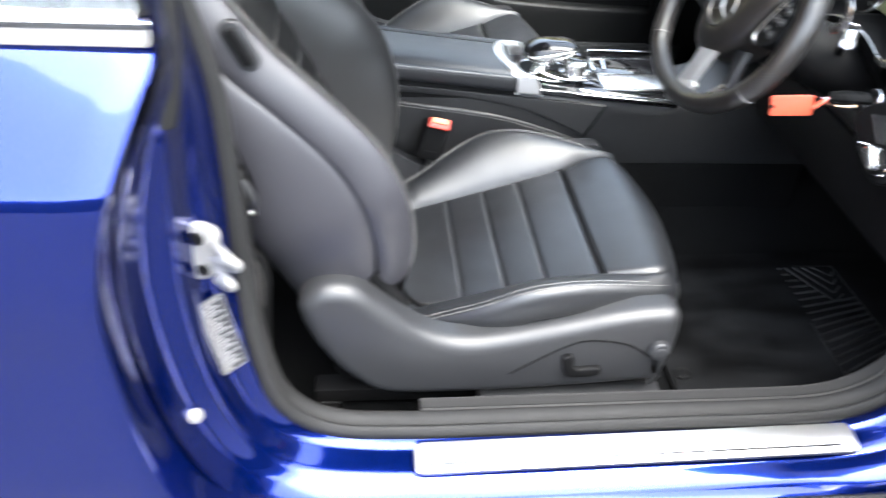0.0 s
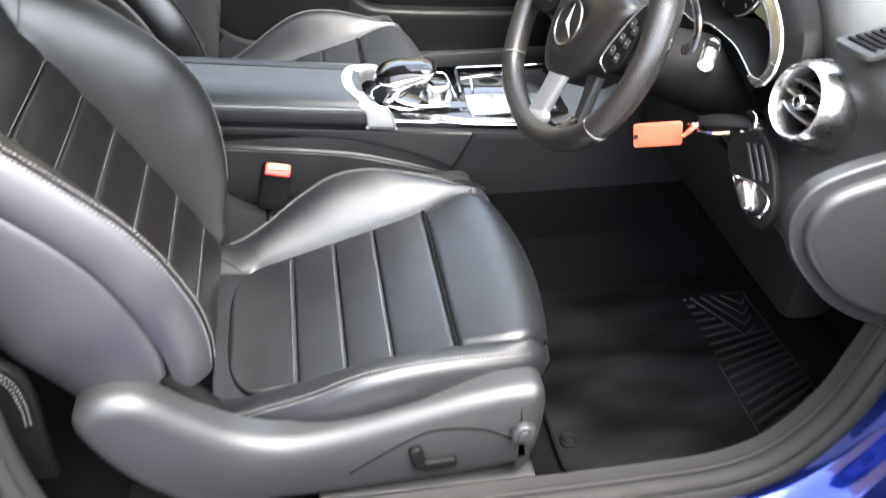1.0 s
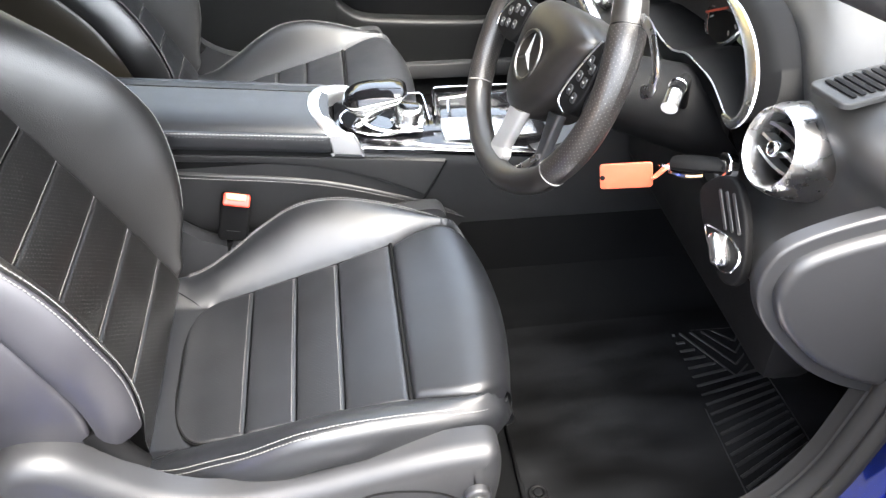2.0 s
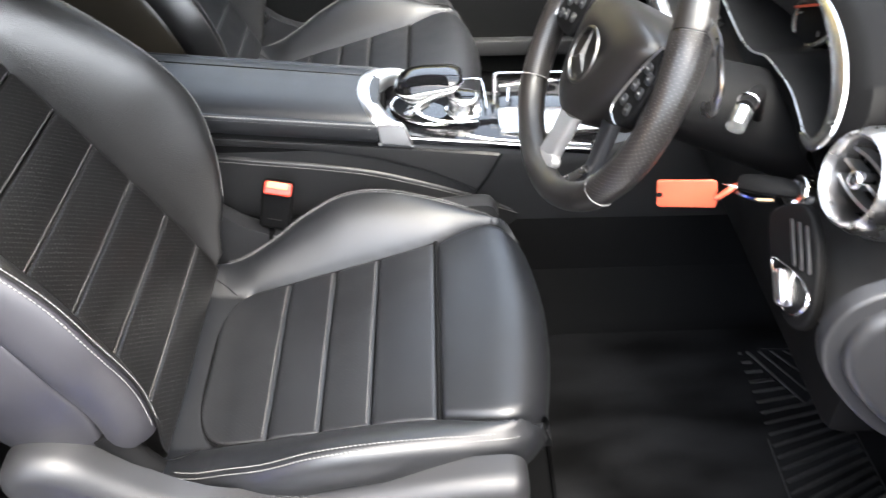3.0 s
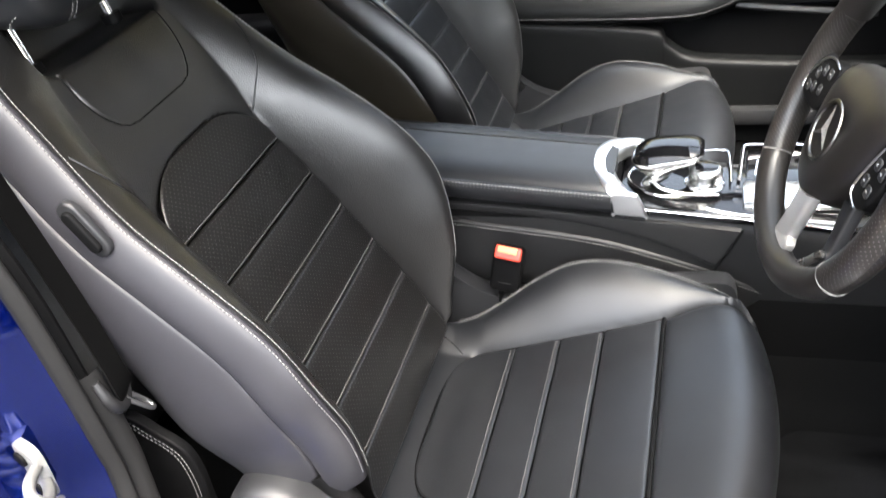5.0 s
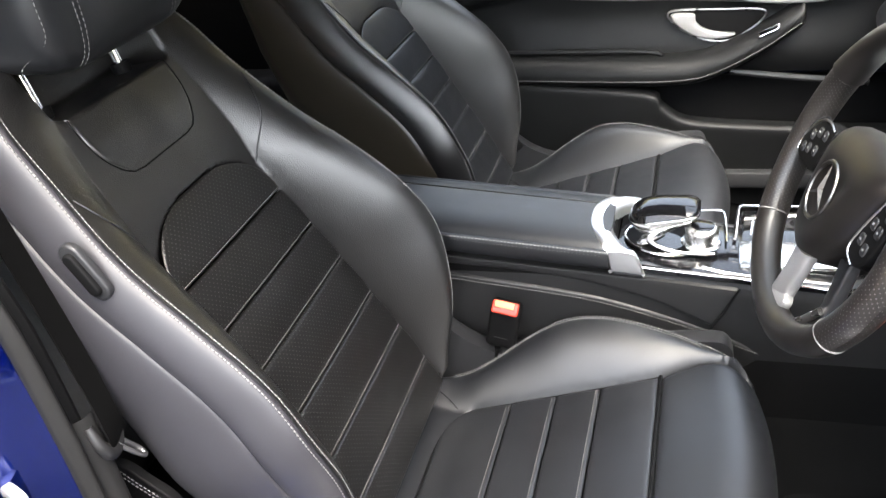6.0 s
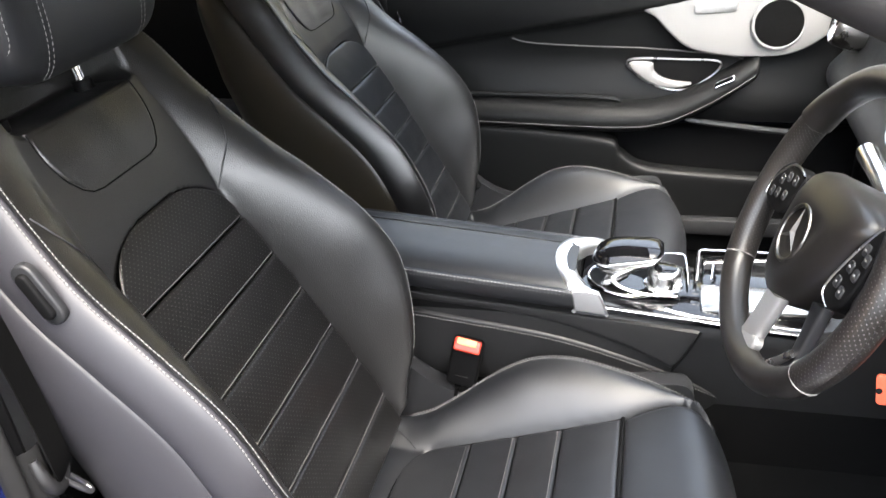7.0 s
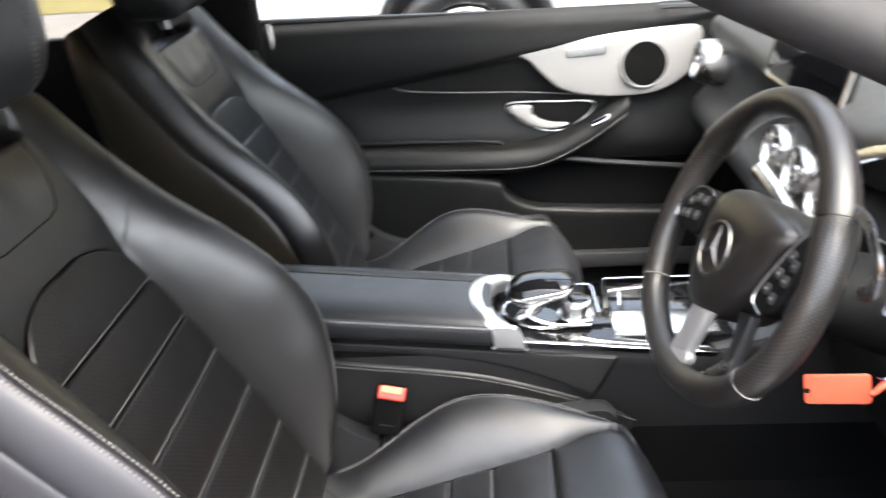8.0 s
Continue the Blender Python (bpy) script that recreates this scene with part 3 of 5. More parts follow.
mat = thing("floor_mat", (0.5, 0.0, 0.296), "black carpet floor mat with ribbed rubber heel pad", "floor mat")
o = rounded(0.54, 0.42, 0.05, 6)
rows = []
for inset, z in ((0, 0.297), (0.0, 0.303), (0.004, 0.3065)):
    rows.append([Vector((0.57 + p[0] * (1 - inset * 3), -0.035 + p[1] * (1 - inset * 3), z + 0.09 * max(0, 0.57 + p[0] - 0.72))) for p in o])
part("mat_body", sheet(rows, closed=True, caps=True), MAT, mat, "black pile mat")
pad_corners = [Vector((0.616, 0.127, 0.308)), Vector((0.735, 0.122, 0.311)), Vector((0.745, -0.14, 0.312)), Vector((0.613, -0.206, 0.308))]
pad = part("heel_pad", plate([(p.x, p.y) for p in pad_corners], (0, 0, 0.3055), (1, 0, 0), (0, 1, 0), 0.004, 0.001), RUBBER, mat, "ribbed black rubber heel pad")
for k in range(17):
    f = (k + 0.5) / 17
    a, b = pad_corners[0].lerp(pad_corners[3], f), pad_corners[1].lerp(pad_corners[2], f)
    if k < 6:       # the first ribs stop at the slanting ones
        b = a.lerp(b, 0.09 + 0.092 * k)
    part("rib", tube([a + Vector((0.004, 0, 0.0025)), a.lerp(b, 0.5) + Vector((0, 0, 0.003)), b + Vector((-0.004, 0, 0.0025))], 0.0036, 6), RUBBER, pad)
part("pad_border", tube([p + Vector((0, 0, 0.0015)) for p in pad_corners], 0.0026, 6, closed=True), RUBBER, pad)
for k in range(4):
    a, b = Vector((0.634 + 0.019 * k, 0.120, 0.3115)), Vector((0.690 + 0.010 * k, 0.012 + 0.026 * k, 0.3115))
    part("slanting_rib", tube([a, b], 0.0032, 6), RUBBER, pad)
    part("slanting_rib", tube([b, Vector((0.736, 0.050 + 0.022 * k, 0.3115))], 0.0032, 6), RUBBER, pad)
clip = part("mat_fixing", ring((0.322, -0.165, 0.309), (0, 0, 1), 0.011, 0.0035, 24, 8), DARK, mat, "round mat fixing stud")
part("stud", disc((0.322, -0.165, 0.306), (0, 0, 1), 0.007, 0.006, 16), DARK, clip)

# ---- body side seen round the open door ----
body = thing("car", (0.3, 0.375, 0.0), "metallic blue coupe body with the driver door open", "car")
seal_line = [(-0.435, 1.06), (-0.412, 0.98), (-0.394, 0.898), (-0.387, 0.778), (-0.384, 0.655), (-0.371, 0.541), (-0.340, 0.448), (-0.275, 0.398), (-0.17, 0.386), (0.0, 0.386), (0.2, 0.388), (0.38, 0.389), (0.48, 0.396), (0.550, 0.430), (0.602, 0.505), (0.628, 0.60), (0.655, 0.74), (0.70, 0.90)]
path = [(p.x, p.y) for p in spline([(x, z, 0) for x, z in seal_line], 130)]


def inboard(x, z):
    """The rear side of the opening lies further in as it rises."""
    return 0.036 * min(1.0, max(0.0, (z - 0.47) / 0.2)) if x < -0.25 else 0.0


def along(path, prof):
    """Sweeps prof, pairs of (inward, y), along a line in the side plane."""
    rows = []
    n = len(path)
    for i in range(n):
        a, b = path[max(i - 1, 0)], path[min(i + 1, n - 1)]
        dx, dz = b[0] - a[0], b[1] - a[1]
        ln = math.hypot(dx, dz)
        rows.append([Vector((path[i][0] - dz / ln * q, y + inboard(*path[i]), path[i][1] + dx / ln * q)) for q, y in prof])
    return sheet(rows)


# outward to inward: q grows into the opening
prof = spline_2d([(-0.004, -0.352), (0.006, -0.354), (0.015, -0.347), (0.013, -0.341), (0.006, -0.338)], 16)
seal = part("door_seal", along(path, prof), SEAL, body, "grey rubber door seal")
prof = spline_2d([(0.004, -0.340), (0.010, -0.336), (0.016, -0.328), (0.017, -0.318), (0.012, -0.313)], 12)
part("inner_seal_lip", along(path[22:], prof), SEAL, seal)
part("pillar_edge", along(path[:26], [(0.004, -0.340), (0.009, -0.336), (0.010, -0.328), (0.006, -0.322)]), DARK, seal, "black pillar trim edge")
trim_path = [q for q in path[50:] if q[0] > -0.16]
prof = [(0.0, -0.318), (0.012, -0.316), (0.015, -0.311), (0.0138, -0.306), (0.0158, -0.301), (0.0150, -0.296), (0.0165, -0.292), (0.008, -0.288), (-0.06, -0.286)]
part("sill_trim", along(trim_path, prof), SEAL, body, "dark grey plastic sill trim")
# painted jamb: seal line out to the panel edge
edge_pts = [(-0.425, 1.10), (-0.406, 1.004), (-0.450, 0.90), (-0.474, 0.805), (-0.477, 0.694), (-0.455, 0.552), (-0.414, 0.446), (-0.36, 0.385), (-0.26, 0.352), (-0.1, 0.345), (0.1, 0.345), (0.3, 0.347), (0.48, 0.352), (0.60, 0.39), (0.672, 0.47), (0.71, 0.56), (0.74, 0.74), (0.79, 0.92)]
edge = [(p.x, p.y) for p in spline([(x, z, 0) for x, z in edge_pts], 130)]
rows = []
for (x0, z0), (x1, z1), k in zip(path, edge, range(130)):
    f = k / 129
    ye = -0.452 if f > 0.4 else -0.465
    row = [Vector((x0 + (x1 - x0) * a, y + inboard(x0, z0) * min(1.0, max(0.0, 1 - a / 0.28)), z0 + (z1 - z0) * a)) for a, y in spline_2d([(-0.05, -0.335), (0.0, -0.343), (0.2, -0.350), (0.38, -0.359), (0.48, -0.385), (0.56, -0.40), (0.68, -0.408), (0.85, -0.42), (0.98, ye + 0.012), (1.0, ye)], 26)]
    rows.append(row)
part("door_jamb", sheet(rows), PAINT, body, "blue painted door jamb and sill")
# rear quarter panel
rows = []
sect = [(1.02, -0.415), (1.004, -0.436), (0.985, -0.452), (0.955, -0.474), (0.925, -0.494), (0.902, -0.508), (0.888, -0.514), (0.875, -0.5165), (0.84, -0.519), (0.78, -0.522), (0.70, -0.520), (0.62, -0.524), (0.52, -0.532), (0.42, -0.532), (0.32, -0.520), (0.22, -0.50)]
sect = spline_2d(sect, 60)
edge_x = curve_at([0.20, 0.345, 0.385, 0.446, 0.552, 0.694, 0.805, 0.90, 1.004, 1.10], [-0.30, -0.335, -0.36, -0.414, -0.455, -0.477, -0.474, -0.450, -0.410, -0.40])
for z, y in sect:
    ex = edge_x(z)
    row = [Vector((ex - 0.010 + 0.006, -0.462 if z < 0.96 else y + 0.01, z)), Vector((ex - 0.004, y + 0.012 if z < 0.97 else y, z)), Vector((ex - 0.007, y + 0.002, z))]
    row += [Vector((ex - 0.012 - 1.6 * (k / 20) ** 1.3, y - 0.03 * (k / 20) + 0.06 * (k / 20) ** 2, z + 0.02 * (k / 20))) for k in range(21)]
    rows.append(row)
part("rear_quarter_panel", sheet(rows), PAINT, body, "glossy metallic blue rear quarter panel")
part("belt_moulding", box(-2.0, -0.415, -0.448, -0.418, 1.006, 1.032, 0.005), CHROME, body, "chrome belt moulding")
rows = [[Vector((-0.43 - 1.1 * k / 10, -0.425 + 0.16 * f * f + 0.05 * f, 1.03 + 0.25 * f)) for k in range(11)] for f in [j / 8 for j in range(9)]]
quarter = part("quarter_window", sheet(rows), SIDE_GLASS, body, "rear quarter window glass")
quarter.visible_shadow = False
# pillar base and grey trim end at the top of the opening
part("pillar_trim_end", tube(spline([(-0.44, -0.36, 1.12), (-0.432, -0.372, 1.02), (-0.43, -0.385, 0.95), (-0.434, -0.392, 0.905)], 16), lambda f: 0.030 - 0.012 * f, 12), SEAL, body, "grey weatherstrip end piece")
# rocker below the sill
rows = []
for k in range(41):
    x = -0.42 + 1.35 * k / 40
    rows.append([Vector((x, y, z)) for y, z in spline_2d([(-0.440, 0.356), (-0.462, 0.349), (-0.472, 0.338), (-0.480, 0.325), (-0.505, 0.315), (-0.518, 0.29), (-0.515, 0.24), (-0.49, 0.19), (-0.42, 0.17)], 24)])
part("rocker_panel", sheet(rows), PAINT, body, "blue rocker panel")
part("rocker_strip", tube([(-0.40, -0.462, 0.352), (0.2, -0.463, 0.352), (0.85, -0.462, 0.354)], 0.007, 8), RUBBER, body, "black lower door seal strip")
# latch striker, label and jamb fixings
striker = part("door_striker", plate(smooth2([(-0.026, 0.020), (-0.012, 0.036), (0.010, 0.036), (0.022, 0.024), (0.020, -0.010), (0.014, -0.034), (-0.006, -0.040), (-0.022, -0.028)], 40), (-0.414, -0.358, 0.728), (0.94, -0.30, 0.05), (0.05, 0.0, 1.0), 0.010, 0.004), WHITE, body, "off-white steel door striker")
part("striker_loop", tube(spline([(-0.400, -0.368, 0.742), (-0.388, -0.392, 0.748), (-0.378, -0.404, 0.746), (-0.370, -0.404, 0.738), (-0.374, -0.396, 0.728), (-0.388, -0.380, 0.722), (-0.402, -0.368, 0.722)], 28), 0.0058, 10), WHITE, striker)
part("striker_hook", tube(spline([(-0.402, -0.366, 0.712), (-0.388, -0.386, 0.708), (-0.380, -0.392, 0.700), (-0.384, -0.386, 0.692), (-0.400, -0.368, 0.692)], 24), 0.0052, 10), WHITE, striker)
part("striker_bolt", disc((-0.417, -0.3675, 0.748), (-0.30, -0.94, 0), 0.0085, 0.003, 16), DARK, striker)
part("striker_bolt", disc((-0.414, -0.3685, 0.705), (-0.30, -0.94, 0), 0.0075, 0.003, 16), DARK, striker)
part("jamb_bolt", disc((-0.436, -0.424, 0.525), (0.4, -0.9, 0.1), 0.010, 0.008, 16, 0.003), WHITE, body, "round white jamb buffer")
label_ob = part("data_label", plate(rounded(0.036, 0.115, 0.004), (-0.403, -0.364, 0.600), (0.80, 0.56, 0.2), (-0.2, 0.02, 0.97), 0.0015, 0.0005), LABEL, body, "black data label with rows of print")
for k in range(24):
    c = Vector((-0.403, -0.364, 0.600)) + Vector((0.2, -0.02, -0.97)).normalized() * (-0.052 + 0.0045 * k)
    w = (0.028, 0.016, 0.024, 0.019, 0.027, 0.012)[k % 6]
    part("print_bar", plate(rounded(w, 0.0016, 0.0004, 2), c + Vector((0.80, 0.56, 0.2)).normalized() * (w - 0.029) / 2 + Vector((0.0009, -0.0012, 0)), (0.80, 0.56, 0.2), (-0.2, 0.02, 0.97), 0.0009, 0.0003), PRINT, label_ob)
part("label_border", tube([Vector((-0.403, -0.364, 0.600)) + Vector((0.0010, -0.0014, 0)) + Vector((0.80, 0.56, 0.2)).normalized() * a + Vector((-0.2, 0.02, 0.97)).normalized() * b for a, b in rounded(0.0335, 0.112, 0.003)], 0.0005, 5, closed=True), PRINT, label_ob)
sill_plate = part("sill_plate", plate(rounded(0.660, 0.050, 0.012), (0.172, -0.3805, 0.3780), (1, 0.014, 0.004), (0, 0.985, 0.17), 0.006, 0.002), BRUSHED, body, "brushed aluminium door sill plate")
part("plate_groove", tube([(-0.14, -0.398, 0.3818), (0.47, -0.390, 0.3840)], 0.0012, 6), SILVER, sill_plate)

# roof, pillars, screen: close the cabin above
def roof_point(x, f, drop=0.0):
    return Vector((x, 0.375 + 0.600 * f, 1.415 - 0.10 * ((x + 0.25) / 0.75) ** 2 - (0.07 if f > 0 else 0.135) * abs(f) ** 3 - drop))


def roof_patch(x0, x1, f0, f1, drop, n=10, bm=None):
    return sheet([[roof_point(x0 + (x1 - x0) * i / n, f0 + (f1 - f0) * j / n, drop) for j in range(n + 1)] for i in range(n + 1)], bm=bm)


part("roof", roof_patch(-1.35, 0.205, -1, 1, 0.0, 24), PAINT, body, "blue roof skin")
part("headliner", roof_patch(-1.35, 0.20, -0.99, 0.99, 0.03, 24), HEADLINER, body, "black fabric headliner")
for side in (-1, 1):
    pts = [(0.375 + side * d, x, z) for d, x, z in (((0.76, 0.86, 0.945), (0.63, 0.48, 1.082), (0.585, 0.30, 1.163), (0.572, 0.12, 1.234), (0.575, -0.12, 1.250), (0.58, -0.6, 1.235), (0.60, -1.0, 1.16), (0.66, -1.4, 1.04)) if side < 0 else ((0.76, 0.86, 0.955), (0.65, 0.48, 1.13), (0.61, 0.30, 1.22), (0.598, 0.12, 1.285), (0.598, -0.12, 1.325), (0.60, -0.6, 1.31), (0.62, -1.0, 1.22), (0.67, -1.4, 1.04)))]
    line = spline([(x, y, z) for y, x, z in pts], 50)
    part("roof_pillar", tube(line, 0.032, 14, flat=0.8), PILLAR, body, "dark grey pillar and roof rail trim")
rows = [[Vector((0.205 + 0.815 * f, 0.375 + (0.575 + 0.155 * f) * g, 1.365 - 0.385 * f - 0.05 * g * g)) for g in [-1 + j / 8 for j in range(17)]] for f in [k / 8 for k in range(9)]]
screen = part("windscreen", sheet(rows), GLASS, body, "clear windscreen")
screen.visible_shadow = False
rows = [[Vector((-1.35 - 0.5 * f, 0.375 + 0.6 * g, 1.20 - 0.22 * f)) for g in (-1, -0.5, 0, 0.5, 1)] for f in (0, 0.5, 1)]
rear = part("rear_window", sheet(rows), GLASS, body, "rear window")
rear.visible_shadow = False
part("rear_shelf", box(-1.9, -1.25, -0.25, 1.0, 0.90, 0.96, 0.02), DARK, body)
part("bulkhead", box(1.02, 1.08, -0.40, 1.15, 0.25, 0.95, 0.01), DARK, body)
def body_section(x, top, half, low=0.26, squash=1.0):
    """One cross-section of the outer skin, near side to far side."""
    side = [(-0.995, low), (-1.0, 0.45), (-0.995, 0.66), (-0.965, 0.80), (-0.86, top - 0.045), (-0.45, top - 0.008), (0.0, top)]
    half_line = spline_2d(side, 22)
    pts = [(y, z) for y, z in half_line] + [(-y, z) for y, z in half_line[-2::-1]]
    return [Vector((x, 0.375 + half * y, low + (z - low) * squash)) for y, z in pts]


rows = [body_section(0.86 + 1.36 * k / 20, 0.975 - 0.13 * (k / 20) ** 1.8, 0.90 - 0.05 * (k / 20) ** 3) for k in range(21)]
rows += [body_section(2.27, 0.835, 0.83, 0.26, 0.94), body_section(2.32, 0.82, 0.78, 0.26, 0.80), body_section(2.36, 0.80, 0.72, 0.27, 0.55), body_section(2.36, 0.80, 0.70, 0.27, 0.05)]
part("bonnet_and_wings", sheet(rows), PAINT, body, "blue bonnet and front wings", sharp=60)
part("front_grille", plate(rounded(0.72, 0.20, 0.05), (2.345, 0.375, 0.52), (0, 1, 0), (0, 0, 1), 0.03, 0.01), DARK, body, "black front grille")
for side in (-1, 1):
    part("headlight", plate(smooth2([(-0.16, -0.03), (-0.10, 0.05), (0.10, 0.07), (0.16, 0.03), (0.10, -0.05)], 30), (2.285, 0.375 + side * 0.60, 0.66), (-0.25 * side, 1, 0), (-0.3, 0, 1), 0.02, 0.008), CLEAR, body, "clear headlight")
rows = [body_section(-1.80 - 0.50 * k / 12, 0.985 + 0.02 * math.sin(math.pi * k / 12) - 0.02 * k / 12, 0.885 - 0.05 * (k / 12) ** 3) for k in range(13)]
rows += [body_section(-2.36, 0.93, 0.81, 0.28, 0.90), body_section(-2.40, 0.90, 0.77, 0.30, 0.62), body_section(-2.40, 0.90, 0.75, 0.30, 0.05)]
part("boot_and_tail", sheet(rows), PAINT, body, "blue boot lid and rear bumper", sharp=60)
for side in (-1, 1):
    part("tail_light", plate(rounded(0.30, 0.10, 0.03), (-2.375, 0.375 + side * 0.58, 0.74), (0.1 * side, -1, 0), (0.15, 0, 1), 0.02, 0.008), RED, body, "red tail light")
# far side of the body below its window
rows = [[Vector((x, y, z)) for y, z in ((1.165, 0.93), (1.20, 0.915), (1.24, 0.86), (1.25, 0.6), (1.23, 0.3))] for x in (-2.0, -0.6, 0.4, 1.4)]
part("far_body_side", sheet(rows), PAINT, body)
part("underbody", box(-1.9, 1.9, -0.42, 1.17, 0.16, 0.27, 0.02), DARK, body)
for wx in (-1.45, 1.42):
    for wy in (-0.455, 1.205):
        w = part("wheel", disc((wx, wy + 0.11 if wy < 0 else wy - 0.11, 0.32), (0, -1 if wy < 0 else 1, 0), 0.20, 0.17, 24, 0.02), BRUSHED, body, "alloy wheel")
        part("tyre", ring((wx, wy, 0.32), (0, 1, 0), 0.245, 0.075, 40, 12), RUBBER, w, "black tyre")

# ---- ground and surroundings ----
g = bmesh.new()
bmesh.ops.create_grid(g, x_segments=20, y_segments=20, size=400)
structure("ground", g, ASPHALT, "dark grey asphalt of the parking area", "ground")


def unseen_wall(name, x0, x1, y0, y1, height, color, label):
    return structure(name, box(x0, x1, y0, y1, 0.0, height, 0.02), material(name + "_render", color, 0.9, grain=0.6, grain_scale=60, blotch=0.3, blotch_scale=1.5), label, "wall")


# unseen walls: front and side block sky light, rear and far tint the reflections
unseen_wall("shade_wall_front", 4.2, 4.5, -2.2, 7.9, 4.6, (0.10, 0.09, 0.08), "unseen dark wall ahead of the car, added to block sky light")
unseen_wall("bounce_wall_rear", -6.0, -5.7, -7.0, 7.0, 4.0, (0.42, 0.27, 0.14), "unseen warm-coloured wall behind the car, added for warm reflections")
unseen_wall("shade_wall_side", -7.0, 7.0, -7.0, -6.7, 1.9, (0.09, 0.085, 0.08), "unseen dark wall along the near side, added to block low sky")
unseen_wall("bounce_wall_far", -9.0, 9.0, 8.0, 8.3, 4.0, (0.20, 0.175, 0.075), "unseen dull green-yellow wall beyond the parked car, added for reflections")


# ---- centre console ----
console = thing("centre_console", (0.2, 0.36, 0.30), "dark centre console with padded armrest and silver controls", "console")
CY = 0.345
rows, low = [], []
for k in range(61):
    x = -0.45 + 1.15 * k / 60
    top = 0.620 - 0.09 * (x - 0.066) if x < 0.35 else 0.5945 + 0.45 * (x - 0.35) ** 1.3
    near = spline_2d([(0.283, 0.46), (0.279, 0.50), (0.274, 0.56), (0.272, top - 0.018), (0.275, top - 0.004), (0.282, top), (0.345, top + 0.002)], 22)
    far = spline_2d([(0.345, top + 0.002), (0.412, top), (0.430, top - 0.006), (0.44, top - 0.03), (0.455, 0.50), (0.462, 0.46)], 22)
    rows.append([Vector((x, y, z)) for y, z in near + far[1:]])
    low.append([Vector((x, y, z)) for y, z in spline_2d([(0.262, 0.292), (0.274, 0.32), (0.281, 0.40), (0.284, 0.475)], 10)])
part("console_body", sheet(rows), CONSOLE, console, "soft black console side")
part("console_carpet", sheet(low), CARPET, console, "black carpet on the lower console")
part("far_carpet", sheet([[Vector((r[0].x, y, z)) for y, z in ((0.463, 0.47), (0.468, 0.38), (0.485, 0.292))] for r in low]), CARPET, console)
curve = [(-0.30, 0.614), (-0.172, 0.6015), (-0.115, 0.594), (-0.029, 0.583), (0.055, 0.568), (0.138, 0.5425), (0.204, 0.518), (0.258, 0.492), (0.32, 0.457), (0.36, 0.43)]
pts = spline([(x, 0.2735 + 0.10 * (0.60 - z) + 0.20 * max(0, x - 0.255), z) for x, z in curve], 60)
rows = []
for i, p in enumerate(pts):
    d = 0.13 - 0.08 * i / 59
    rows.append([p + Vector((0, -a, -b)) for a, b in spline_2d([(-0.012, d + 0.01), (-0.002, d), (0.004, d * 0.5), (0.0065, 0.010), (0.005, 0.002), (-0.004, -0.001)], 14)])
side_low = curve_at([-0.30, -0.17, -0.03, 0.055, 0.138, 0.205, 0.25], [0.630, 0.6185, 0.606, 0.590, 0.562, 0.528, 0.502])
trim_rows = []
for i in range(61):
    f = i / 60
    xt, xb = -0.30 + 0.545 * f, -0.30 + 0.508 * f
    zt, zb = 0.612 - 0.09 * (xt - 0.066), side_low(xb)
    trim_rows.append([Vector((xt + (xb - xt) * g, y, zt + (zb - zt) * g)) for g, y in spline_2d([(0.0, 0.2735), (0.04, 0.2695), (0.10, 0.2680), (0.55, 0.2688), (0.90, 0.2700), (0.97, 0.2720), (1.0, 0.2765)], 16)])
part("upper_side_panel", sheet(trim_rows), CONSOLE, console, "smooth dark upper side panel")
lower = part("lower_side_panel", sheet(rows), CONSOLE, console, "stitched lower side panel")
stuff(part("panel_stitching", stitches([[p + Vector((0, -0.0074, -0.008)) for p in pts[4:]]], 0.0052, 0.0038, 0.0007), THREAD_DIM, lower))
part("panel_split", tube([(0.247, 0.2705, 0.594), (0.228, 0.2715, 0.552), (0.209, 0.2745, 0.517)], 0.0018, 6), DARK, console)
# padded armrest
rows = []
for k in range(49):
    f = k / 48
    x = -0.33 + 0.396 * f
    zt = 0.688 - 0.098 * (x + 0.16)
    zb = 0.646 - 0.093 * (x + 0.165)
    end = min(1.0, (1 - f) / 0.03, f / 0.03 + 0.2)
    r = math.sqrt(max(0.0, 1 - (1 - end) ** 2))
    sec = [(0.108, zb), (0.113, zb + 0.008), (0.115, zb + 0.022), (0.112, zb + 0.031), (0.103, zt - 0.012), (0.085, zt - 0.0055), (0.05, zt - 0.001), (0.0, zt)]
    half = [(y * 0.765 * (0.985 + 0.015 * r), zb + (z - zb) * (0.93 + 0.07 * r)) for y, z in spline_2d(sec, 40)]
    rows.append([Vector((x, CY - y, z)) for y, z in half] + [Vector((x, CY + y, z)) for y, z in half[-2::-1]])
bm = sheet(rows)
for r in (rows[0], rows[-1]):
    bm.faces.new([bm.verts.new(p) for p in r])
arm = part("armrest", bm, LEATHER, console, "padded black leather armrest lid", sharp=60)
st = []
for y, z0 in ((-0.0874, 0.0245), (-0.0868, 0.0295)):
    st.append([Vector((x, CY + y, 0.646 - 0.093 * (x + 0.165) + z0)) for x in (-0.32, -0.2, -0.1, 0.0, 0.058)])
for y in (0.036, 0.041):
    st.append([Vector((x, CY + y, 0.688 - 0.098 * (x + 0.16) - 0.0012)) for x in (-0.32, -0.2, -0.1, 0.0, 0.058)])
stuff(part("armrest_stitching", stitches(st, 0.0055, 0.0038, 0.0007), THREAD_DIM, arm))
